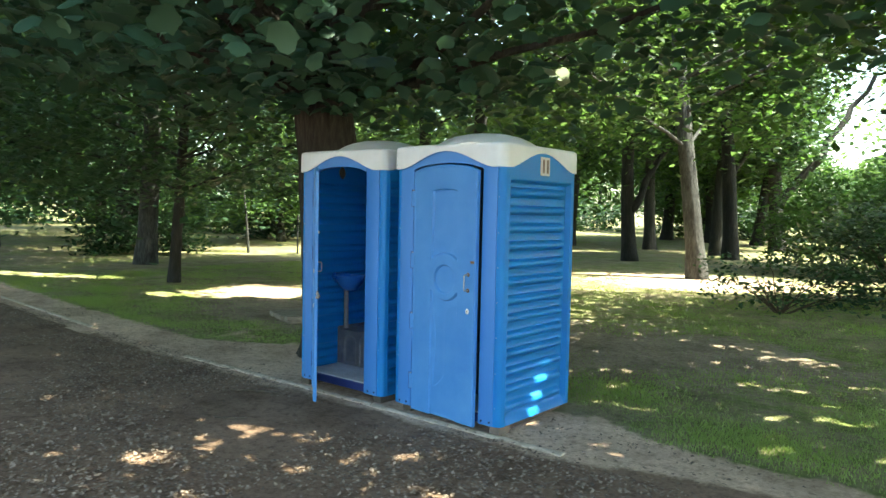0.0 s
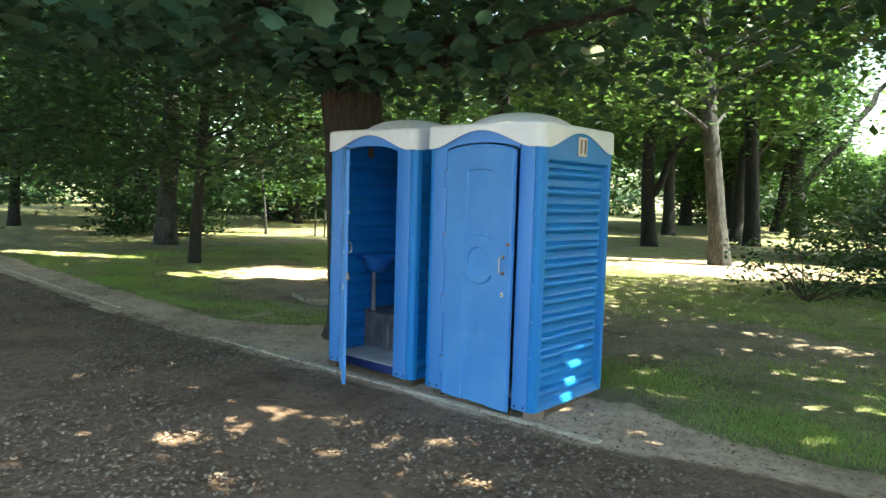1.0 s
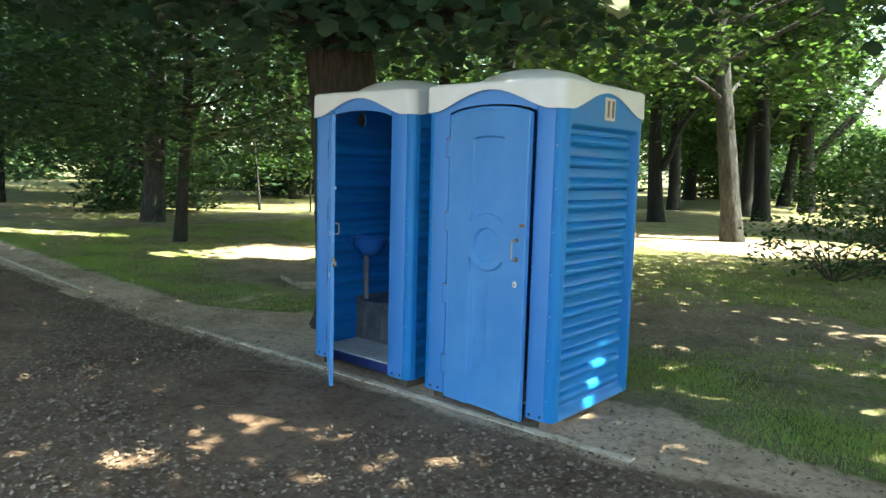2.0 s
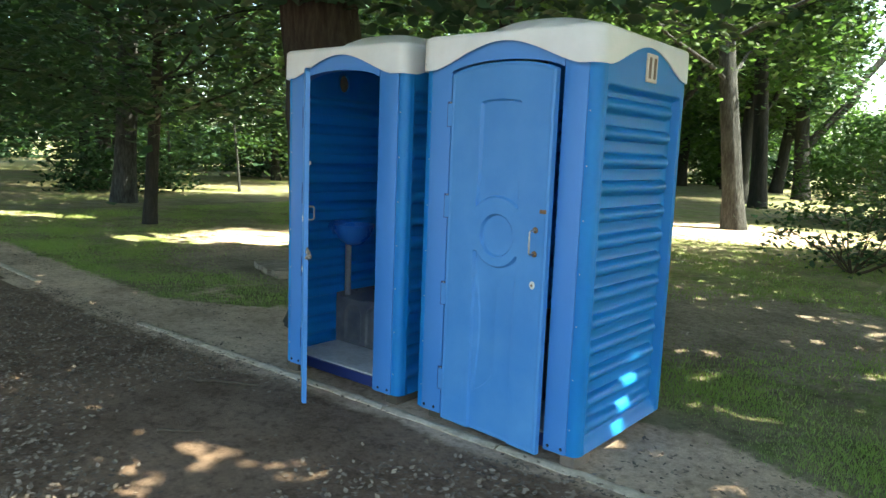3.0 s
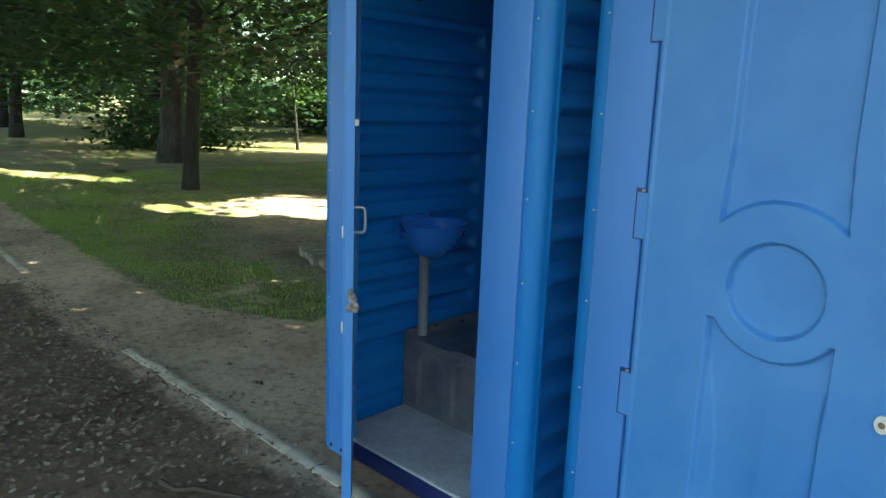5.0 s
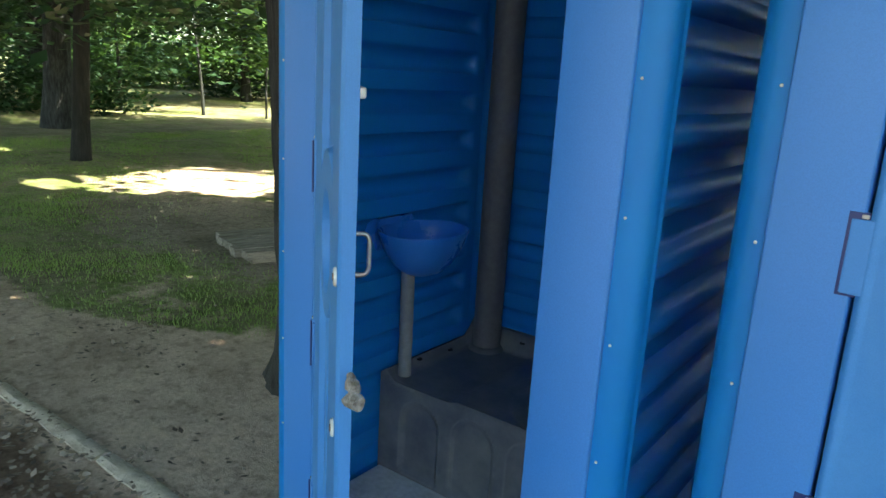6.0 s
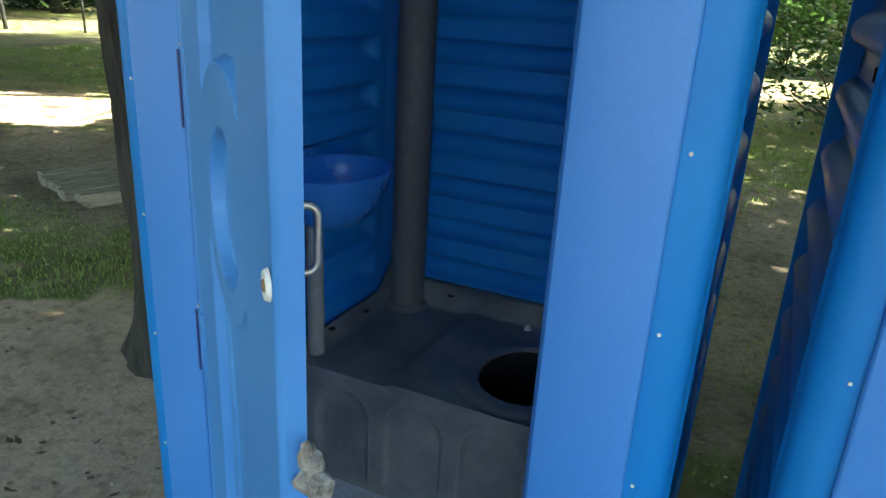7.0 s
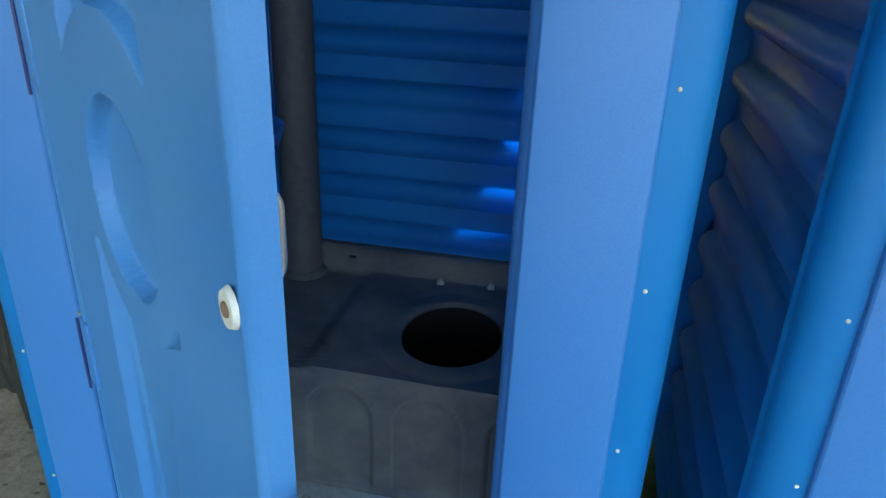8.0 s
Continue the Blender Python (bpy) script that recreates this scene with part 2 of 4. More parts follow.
def tube(pts, radii, sides=10, rough=0.0, cap=True, rng=None):
    """Verts and faces of a tube swept along pts."""
    pts = [Vector(p) for p in pts]
    verts, faces = [], []
    side = None
    for i, p in enumerate(pts):
        d = (pts[min(i + 1, len(pts) - 1)] - pts[max(i - 1, 0)]).normalized()
        if side is None:
            side = d.orthogonal().normalized()
        side = (side - d * side.dot(d)).normalized()
        up = d.cross(side)
        for k in range(sides):
            a = 2 * math.pi * k / sides
            r = radii[i] * (1 + (rng.uniform(-rough, rough) if rough else 0))
            verts.append(p + (side * math.cos(a) + up * math.sin(a)) * r)
    for i in range(len(pts) - 1):
        for k in range(sides):
            a, b = i * sides + k, i * sides + (k + 1) % sides
            faces.append((a, b, b + sides, a + sides))
    if cap:
        faces.append(tuple(range(sides - 1, -1, -1)))
        faces.append(tuple(range(len(verts) - sides, len(verts))))
    return verts, faces


def joined(*pieces):
    verts, faces = [], []
    for v, f in pieces:
        n = len(verts)
        verts += list(v)
        faces += [tuple(i + n for i in q) for q in f]
    return verts, faces


def smoothstep(a, b, x):
    t = np.clip((x - a) / (b - a), 0, 1)
    return t * t * (3 - 2 * t)


# ---- ground, path and kerb ----
def kerb_line(x):
    """The y of the kerb's middle."""
    return np.where(x > -8.6, 4.38 + (x + 4.9) * 0.026, 4.40 - (x + 9.9) * 0.055)


def ground_masks(x, y):
    k = kerb_line(x)
    path = 1 - smoothstep(-0.40, 0.14, y - k - 0.35 * smoothstep(-2.7, -1.2, x))
    wide = 0.62 + 0.75 * np.exp(-((x + 6.4) / 1.3) ** 2) + 0.10 * smoothstep(-3.4, -2.6, x) + 0.2 * smoothstep(-3.9, -3.2, x) * smoothstep(-2.0, -2.8, x)
    wide = np.where(x < -8.2, np.maximum(0.5, wide), wide)
    soil = 1 - smoothstep(wide - 0.22, wide + 0.26, y - k)
    tree = np.exp(-(((x + 6.4) / 0.9) ** 2 + ((y - 5.5) / 0.7) ** 2) * 1.2)
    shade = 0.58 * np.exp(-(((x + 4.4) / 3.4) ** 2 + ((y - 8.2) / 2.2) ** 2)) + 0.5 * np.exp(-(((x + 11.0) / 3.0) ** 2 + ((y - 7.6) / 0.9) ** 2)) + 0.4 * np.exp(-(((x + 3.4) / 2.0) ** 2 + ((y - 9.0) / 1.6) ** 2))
    # First three terms: pale dry soil that also paints the sun pools whiter.
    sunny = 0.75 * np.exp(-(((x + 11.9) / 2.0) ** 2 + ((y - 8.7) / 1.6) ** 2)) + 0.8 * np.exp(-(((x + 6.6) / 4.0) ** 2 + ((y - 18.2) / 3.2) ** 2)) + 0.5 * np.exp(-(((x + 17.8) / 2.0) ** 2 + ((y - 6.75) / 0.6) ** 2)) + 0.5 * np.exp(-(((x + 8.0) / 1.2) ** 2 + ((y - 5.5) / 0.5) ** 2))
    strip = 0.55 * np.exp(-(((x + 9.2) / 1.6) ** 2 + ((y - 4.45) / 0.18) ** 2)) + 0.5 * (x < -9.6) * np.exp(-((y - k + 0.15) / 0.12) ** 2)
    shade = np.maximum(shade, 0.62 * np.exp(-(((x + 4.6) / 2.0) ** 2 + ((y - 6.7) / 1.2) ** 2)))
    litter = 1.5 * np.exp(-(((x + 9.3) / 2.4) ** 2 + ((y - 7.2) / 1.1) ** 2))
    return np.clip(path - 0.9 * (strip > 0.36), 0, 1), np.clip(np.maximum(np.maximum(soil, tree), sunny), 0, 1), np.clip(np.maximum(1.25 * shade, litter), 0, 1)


def build_ground():
    far = np.array([2.0, 5, 10, 18, 30, 55, 100, 200, 420, 900, 1800])
    xs = np.concatenate([-18 - far[::-1], np.arange(-18, 4.01, 0.09), 4 + far])
    ys = np.concatenate([-2 - far[::-1], np.arange(-2, 3.0, 0.2), np.arange(3.0, 12.0, 0.07), np.arange(12.0, 26, 0.35), 26 + far])
    gx, gy = np.meshgrid(xs, ys)
    gz = 0.012 * np.sin(gx * 1.7 + 0.6 * gy) * np.sin(gy * 2.1) - 0.008
    gz = gz * (np.abs(gy - 4.6) > 0.35) - 0.006
    gz += 0.02 * smoothstep(0.3, 1.2, gy - kerb_line(gx)) * (gy < 60)
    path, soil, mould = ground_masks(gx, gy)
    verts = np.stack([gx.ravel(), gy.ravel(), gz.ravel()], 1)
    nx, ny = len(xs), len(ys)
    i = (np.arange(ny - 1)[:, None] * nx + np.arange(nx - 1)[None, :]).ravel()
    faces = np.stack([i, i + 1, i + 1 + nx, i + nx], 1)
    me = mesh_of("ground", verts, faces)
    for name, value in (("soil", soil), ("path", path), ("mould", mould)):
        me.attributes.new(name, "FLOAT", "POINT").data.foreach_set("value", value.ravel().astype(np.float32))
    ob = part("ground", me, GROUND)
    return tagged(ob, "patchy park lawn with a dark trodden path and bare soil", "ground", kind="structure")


build_ground()


def build_kerb():
    rng = random.Random(5)
    kerb = tagged(new("kerb"), "worn concrete kerb strip set flush along the path", "kerb", kind="structure")
    runs = [(-7.36, -2.45), (-22.0, -9.9)]
    for x0, x1 in runs:
        x = x0
        while x < x1 - 0.2:
            n = min(rng.uniform(0.85, 1.05), x1 - x)
            bm = bmesh.new()
            bmesh.ops.create_grid(bm, x_segments=12, y_segments=3, size=0.5)
            for v in bm.verts:
                v.co.x, v.co.y = v.co.x * n * 0.985, v.co.y * 0.078
                v.co.z = 0.009 - 0.008 * (abs(v.co.y) > 0.025) + 0.007 * noise.noise((v.co.x * 9 + x, v.co.y * 20, 3))
                v.co.y += 0.011 * noise.noise((v.co.x * 6 + x * 3, v.co.y * 9, 7))
            edge = [e for e in bm.edges if e.is_boundary]
            out = bmesh.ops.extrude_edge_only(bm, edges=edge)
            for v in out["geom"]:
                if isinstance(v, bmesh.types.BMVert):
                    v.co.z = -0.08
            cx = x + n / 2
            y0, y1 = float(kerb_line(np.array(x))), float(kerb_line(np.array(x + n)))
            part("kerb_stone", bm, CONCRETE, kerb, at=pose(cx, (y0 + y1) / 2, rng.uniform(-0.006, 0.003), 0, 0, math.degrees(math.atan2(y1 - y0, n))))
            x += n


build_kerb()


# ---- portable toilets ----
HALF, DEEP, TOP = 0.563, 1.08, 2.17
RIB_FIRST, RIB_PITCH = 0.127, 0.1402


def wall_mesh(name, path, z_lo, z_hi, recess, rib_end, thick=0.012, depth=0.045, hole=None, bead=None):
    """A moulded wall along a plan path of (x, y, nx, ny, s): a sunk field with half-round ribs across it."""
    zs = np.concatenate([[0.0, 0.03], np.arange(0.045, 2.13, 0.0075), [TOP]])
    p = np.array(path)
    s = p[:, 4]
    near = np.clip(np.round((zs - RIB_FIRST) / RIB_PITCH), 0, 12) * RIB_PITCH + RIB_FIRST
    off = (zs - near) / np.where(zs > near, 0.040, 0.033)
    rib = np.where(np.abs(off) < 1, np.sqrt(np.clip(1 - off ** 2, 0, 1)), 0.0)
    rib = 0.78 * rib + 0.22 * (0.5 + 0.5 * np.cos(np.clip((zs - near) / RIB_PITCH, -0.5, 0.5) * 2 * np.pi))
    field = smoothstep(z_lo, z_lo + 0.09, zs) * (1 - smoothstep(z_hi - 0.03, z_hi, zs))
    window = smoothstep(recess[0], recess[0] + 0.03, s) * (1 - smoothstep(recess[1] - 0.022, recess[1], s))
    reach = 1 - smoothstep(rib_end - 0.035, rib_end, s) if rib_end else np.ones_like(s)
    inset = depth * field[:, None] * window[None, :] * (1 - 0.94 * rib[:, None] * reach[None, :])
    if bead:
        inset = inset - 0.005 * np.exp(-((s - bead) / 0.006) ** 2)[None, :]
    verts = []
    for back in (0.0, thick):
        off = inset + back
        x = p[None, :, 0] - p[None, :, 2] * off
        y = p[None, :, 1] - p[None, :, 3] * off
        verts.append(np.stack([x, y, np.repeat(zs[:, None], len(p), 1)], 2).reshape(-1, 3))
    nz, ns = len(zs), len(p)
    i = (np.arange(nz - 1)[:, None] * ns + np.arange(ns - 1)[None, :]).ravel()
    outer = np.stack([i, i + 1, i + 1 + ns, i + ns], 1)
    if hole:
        mid = verts[0][outer].mean(1)
        outer = outer[((mid[:, 1] - hole[0]) / hole[2]) ** 2 + ((mid[:, 2] - hole[1]) / hole[3]) ** 2 > 1]
    inner = outer[:, ::-1] + nz * ns
    rim = []
    n = nz * ns
    for k in range(ns - 1):
        rim.append((k + 1, k, k + n, k + 1 + n))
        t = (nz - 1) * ns + k
        rim.append((t, t + 1, t + 1 + n, t + n))
    for r in range(nz - 1):
        a = r * ns
        rim.append((a, a + ns, a + ns + n, a + n))
        b = a + ns - 1
        rim.append((b + ns, b, b + n, b + ns + n))
    return mesh_of(name, np.concatenate(verts), outer.tolist() + inner.tolist() + rim, sharp=50)


def side_path(sign, fine=False):
    """Plan of a side wall: a strip on the front, a rounded corner, the side and a rounded back corner."""
    r, step, pts = 0.05, 0.008, []
    middle = np.concatenate([np.linspace(0.16, 0.40, 5), np.arange(0.42, 0.64, 0.011), np.linspace(0.66, 0.89, 5)]) if fine else np.linspace(0.16, 0.89, 14)
    for x in (0.485, 0.495, HALF - r):
        pts.append((x, step, 0.0, -1.0))
    for a in range(15, 91, 15):
        c, s = math.cos(radians(a)), math.sin(radians(a))
        pts.append((HALF - r + r * s, r - (r - step) * c, s, -c))
    for y in np.concatenate([[0.054, 0.058, 0.062, 0.066, 0.070, 0.075, 0.080, 0.088, 0.096, 0.104, 0.114, 0.125, 0.14], middle, [0.905, 0.92, 0.93, 0.94, 0.95, 0.96, 0.97, 0.977, 0.984, 0.99, 0.996, 1.003, 1.015]]):
        pts.append((HALF, float(y), 1.0, 0.0))
    for a in range(0, 91, 18):
        c, s = math.cos(radians(a)), math.sin(radians(a))
        pts.append((HALF - r + r * c, DEEP - r + r * s, c, s))
    out, run, last = [], 0.0, None
    for x, y, nx, ny in pts:
        if last:
            run += math.hypot(x - last[0], y - last[1])
        last = (x, y)
        out.append((sign * x, y, sign * nx, ny, run))
    return out[::-1] if sign < 0 else out


VENT = (0.53, 2.02, 0.052, 0.068)


def side_wall(sign, hole=None):
    return wall_mesh("side_wall", side_path(sign, bool(hole)), 0.0, 1.91, (0.131, 1.047), 0.985, hole=hole, bead=0.116)


def vent_rim():
    """The moulded rim of the open vent hole."""
    pts = [(-HALF + 0.006, VENT[0] + (VENT[2] + 0.004) * math.cos(a), VENT[1] + (VENT[3] + 0.004) * math.sin(a)) for a in np.linspace(0, 2 * math.pi, 33)]
    v, f = tube(pts, [0.0115] * 33, 8, cap=False)
    return mesh_of("vent_rim", v, f, sharp=60)


def back_wall():
    path = [(x, DEEP - 0.006, 0.0, 1.0, x) for x in np.concatenate([np.linspace(0.508, 0.40, 8), np.linspace(0.35, -0.35, 10), np.linspace(-0.40, -0.508, 8)])]
    return wall_mesh("back_wall", path, 0.0, 1.91, (-0.49, 0.49), None, depth=0.038)


DOOR_W, DOOR_BOTTOM, DOOR_SIDE, DOOR_CROWN = 0.702, -0.02, 1.945, 2.025


def arch(x, x0, x1, spring, crown):
    t = (2 * x - x0 - x1) / (x1 - x0)
    return spring + (crown - spring) * np.sqrt(np.clip(1.0 - (0.93 * t) ** 2, 0, 1))


def front_frame(open_l, open_r):
    bm = bmesh.new()
    for x0, x1 in ((-0.499, open_l), (open_r, 0.499)):
        box_into(bm, x0, x1, -0.005, 0.055, 0.0, TOP, 0.008, 3)
    n = 28
    xs = np.linspace(open_l - 0.002, open_r + 0.002, n)
    for y0, y1, rise in ((-0.005, 0.055, 0.0), (-0.0075, 0.02, 0.0)):
        zb = arch(xs, open_l, open_r, DOOR_SIDE + 0.012, DOOR_CROWN + 0.015)
        zt = np.full(n, TOP) if y1 > 0.03 else zb + 0.035
        rows = []
        for x, b, t in zip(xs, zb, zt):
            rows.append([bm.verts.new((x, y0, b)), bm.verts.new((x, y0, t)), bm.verts.new((x, y1, t)), bm.verts.new((x, y1, b))])
        for a, b in zip(rows, rows[1:]):
            for k in range(4):
                bm.faces.new((a[k], b[k], b[(k + 1) % 4], a[(k + 1) % 4]))
        bm.faces.new(rows[0])
        bm.faces.new(rows[-1][::-1])
    return bm


def inner_bead(open_r):
    v, f = tube([(open_r + 0.002, 0.052, 0.06), (open_r + 0.002, 0.052, 1.0), (open_r + 0.002, 0.052, 1.97)], [0.019] * 3, 12)
    return mesh_of("inner_bead", v, f, sharp=60)


def door_mesh(thick=0.040):
    """An arched door with a thickness, and sunk panels round a sunk disc on its outer face."""
    nu, nv = 170, 470
    u = np.linspace(0, DOOR_W, nu)
    top = arch(u, 0, DOOR_W, DOOR_SIDE, DOOR_CROWN)
    f = np.linspace(0, 1, nv)
    U = np.repeat(u[None, :], nv, 0)
    Z = DOOR_BOTTOM + f[:, None] * (top[None, :] - DOOR_BOTTOM)
    cu, cz = 0.365, 1.11
    R = np.hypot(U - cu, Z - cz)
    disc = R - 0.117
    sharp_top = 1.80 + 0.035 * np.sqrt(np.clip(1 - ((U - cu + 0.005) / 0.16) ** 2, 0, 1))
    wide = 0.138 + 0.012 * np.clip((1.45 - Z) / 0.2, 0, 1)
    upper = np.maximum(np.maximum(np.abs(U - cu + 0.005) - wide, Z - sharp_top), 0.205 - R)
    lower_l = cu - 0.160 + 0.050 * smoothstep(1.02, 0.62, Z) - 0.018 * smoothstep(0.55, 0.24, Z)
    lower_r = lower_l + (cu + 0.150 - lower_l) * np.clip((Z - 0.215) / 0.36, 0, 1) ** 0.6
    horn = 1.035 + 0.02 * np.cos((U - cu) / 0.15 * math.pi)
    lower = np.maximum(np.maximum(np.maximum(lower_l - U, U - lower_r), Z - horn), 0.168 - R)
    sunk = np.zeros_like(U)
    fade = 1 - smoothstep(cu - 0.04, cu + 0.13, U) * (1 - smoothstep(0.80, 0.95, Z))
    for d, depth in ((disc, 0.021), (upper, 0.017), (lower, 0.022 * fade)):
        sunk = np.maximum(sunk, depth * (1 - smoothstep(-0.009, 0.0, d)))
    edge = np.minimum(np.minimum(U, DOOR_W - U), np.minimum(Z - DOOR_BOTTOM, top[None, :] - Z))
    sunk = sunk + 0.007 * (1 - smoothstep(0.0, 0.012, edge)) ** 2
    sunk = sunk + 0.0035 * smoothstep(0.014, 0.021, edge)
    sunk = sunk + 0.0015 * np.sin(U * 9 + 1) * np.sin(Z * 3.3)
    front = np.stack([U, sunk, Z], 2).reshape(-1, 3)
    back = np.stack([U, np.full_like(U, thick), Z], 2).reshape(-1, 3)
    i = (np.arange(nv - 1)[:, None] * nu + np.arange(nu - 1)[None, :]).ravel()
    faces = np.stack([i, i + 1, i + 1 + nu, i + nu], 1).tolist()
    n = nu * nv
    ring = list(range(nu)) + [r * nu + nu - 1 for r in range(1, nv)] + list(range(nv * nu - 2, (nv - 1) * nu - 1, -1)) + [r * nu for r in range(nv - 2, 0, -1)]
    verts = np.concatenate([front, back[ring]])
    m = len(ring)
    for k in range(m):
        a, b = ring[k], ring[(k + 1) % m]
        faces.append((b, a, n + k, n + (k + 1) % m))
    half = nu - 1
    rows = nv - 1
    for r in range(rows):
        left0, left1 = (0 if r == 0 else m - r), m - r - 1
        right0, right1 = half + r, half + r + 1
        if r == rows - 1:
            break
        faces.append((n + right0, n + left0, n + left1, n + right1))
    faces.append(tuple(n + k for k in range(half + rows - 1, 2 * half + rows + 2)))
    return mesh_of("door", verts, faces, sharp=50)


def roof_mesh():
    side, n_side = 0.572, 40
    r = 0.075
    outline = []
    for q in range(4):
        for k in range(n_side):
            t = -1 + 2 * k / n_side
            x, y = side, side * t
            lim = side - r
            if abs(y) > lim:
                a = (abs(y) - lim) / r * math.pi / 4
                sgn = 1 if y > 0 else -1
                x, y = lim + r * math.cos(a), sgn * (lim + r * math.sin(a))
            tt = side * t
            rise = 0.0
            if abs(tt) < 0.47:
                rise = 0.135 * (0.5 + 0.5 * math.cos(math.pi * tt / 0.47)) ** 0.72
            c, s = [(1, 0), (0, 1), (-1, 0), (0, -1)][q]
            outline.append((c * x - s * y, s * x + c * y, rise))
    n = len(outline)
    verts, faces = [], []

    def ring(scale, z, use_rise, grow=0.0):
        for x, y, rise in outline:
            k = 1 + grow
            verts.append((x * scale * k, y * scale * k, z + (rise if use_rise else 0.0)))

    ring(0.985, 2.000, True)
    ring(1.0, 1.998, True)
    ring(1.003, 2.006, True)
    ring(0.999, 2.160, False)
    for a in range(15, 91, 15):
        c, s = math.cos(radians(a)), math.sin(radians(a))
        ring(0.999 - 0.050 * (1 - c), 2.160 + 0.028 * s, False)
    for f in (0.90, 0.86):
        ring(f, 2.188 + (0.95 - f) * 0.10, False)
    for rad, h in ((0.43, 0.008), (0.42, 0.016), (0.40, 0.034), (0.345, 0.070), (0.27, 0.102), (0.18, 0.122), (0.09, 0.130), (0.01, 0.132)):
        for x, y, _ in outline:
            d = math.hypot(x, y)
            w = 0.35 if rad > 0.4 else 0.2
            k = rad * ((1 - w) / d + w / side)
            verts.append((x * k, y * k, 2.185 + h))
    rings = len(verts) // n
    for i in range(rings - 1):
        for k in range(n):
            a, b = i * n + k, i * n + (k + 1) % n
            faces.append((a, b, b + n, a + n))
    faces.append(tuple(range((rings - 1) * n, rings * n)))
    verts = [(x + 0.0, y + DEEP / 2, z) for x, y, z in verts]
    return mesh_of("roof", verts, faces, sharp=55)


def rivet_mesh():
    verts, faces = [], []
    for r, h in ((0.0034, 0.0), (0.0031, -0.0014), (0.0018, -0.0024)):
        for k in range(8):
            a = k * math.pi / 4
            verts.append((r * math.cos(a), h, r * math.sin(a)))
    for i in range(2):
        for k in range(8):
            a, b = i * 8 + k, i * 8 + (k + 1) % 8
            faces.append((a, b, b + 8, a + 8))
    faces.append(tuple(range(16, 24)))
    return mesh_of("rivet", verts, faces)


MESHES = {"left": side_wall(-1), "left_vented": side_wall(-1, VENT), "right": side_wall(1), "back": back_wall(), "door": door_mesh(), "thin_door": door_mesh(0.031), "roof": roof_mesh(), "rivet": rivet_mesh()}


def vent_plate(parent):
    plate = part("vent_plate", box(0.561, 0.572, 0.49, 0.625, 1.955, 2.105, 0.006), PLATE, parent, "pale rectangular vent plate with two slots")
    for y in (0.527, 0.588):
        part("vent_slot", box(0.5715, 0.5745, y - 0.014, y + 0.014, 1.975, 2.085, 0.0015), SLOT, plate)


def screw(parent, x, y, z, mat=STEEL, r=0.008):
    bm = bmesh.new()
    bmesh.ops.create_cone(bm, cap_ends=True, segments=10, radius1=r, radius2=r * 0.6, depth=0.006, matrix=pose(x, y - 0.001, z, 90))
    return part("screw", bm, mat, parent)


def lock_plate(parent, u, z, r=0.021):
    bm = bmesh.new()
    bmesh.ops.create_cone(bm, cap_ends=True, segments=28, radius1=r, radius2=r * 0.86, depth=0.005, matrix=pose(0, 0, 0, 90))
    for v in bm.verts:
        v.co.z *= 1.25
    plate = part("lock_plate", bm, WASHER, parent, "scuffed white oval lock plate", at=pose(u, -0.003, z))
    bm = bmesh.new()
    bmesh.ops.create_cone(bm, cap_ends=True, segments=12, radius1=0.0075, radius2=0.0065, depth=0.002, matrix=pose(0, -0.0032, 0, 90))
    part("keyhole", bm, RUST, plate)
    return plate


def pull_handle(parent, u, z, y=-0.002, side=-1, plates=True):
    """A bent wire handle on two small plates; side -1 is the outer face."""
    h, reach = (0.062, 0.045 * side) if plates else (0.040, 0.036)
    pts = [(0, 0, h)]
    for a in range(0, 91, 22):
        pts.append((0, reach - reach * 0.35 * (1 - math.sin(radians(a))), h - 0.015 * (1 - math.cos(radians(a)))))
    pts += [(p[0], p[1], -p[2]) for p in pts[::-1]]
    v, f = tube(pts, [0.0048] * len(pts), 8)
    handle = part("handle", mesh_of("handle", v, f, sharp=60), STEEL, parent, "bent steel wire pull handle", at=pose(u, y, z))
    if plates:
        for s in (1, -1):
            bm = bmesh.new()
            bmesh.ops.create_cone(bm, cap_ends=True, segments=12, radius1=0.017, radius2=0.013, depth=0.006, matrix=pose(0, -0.002, s * h, 90))
            part("handle_plate", bm, RUST, handle)
    return handle


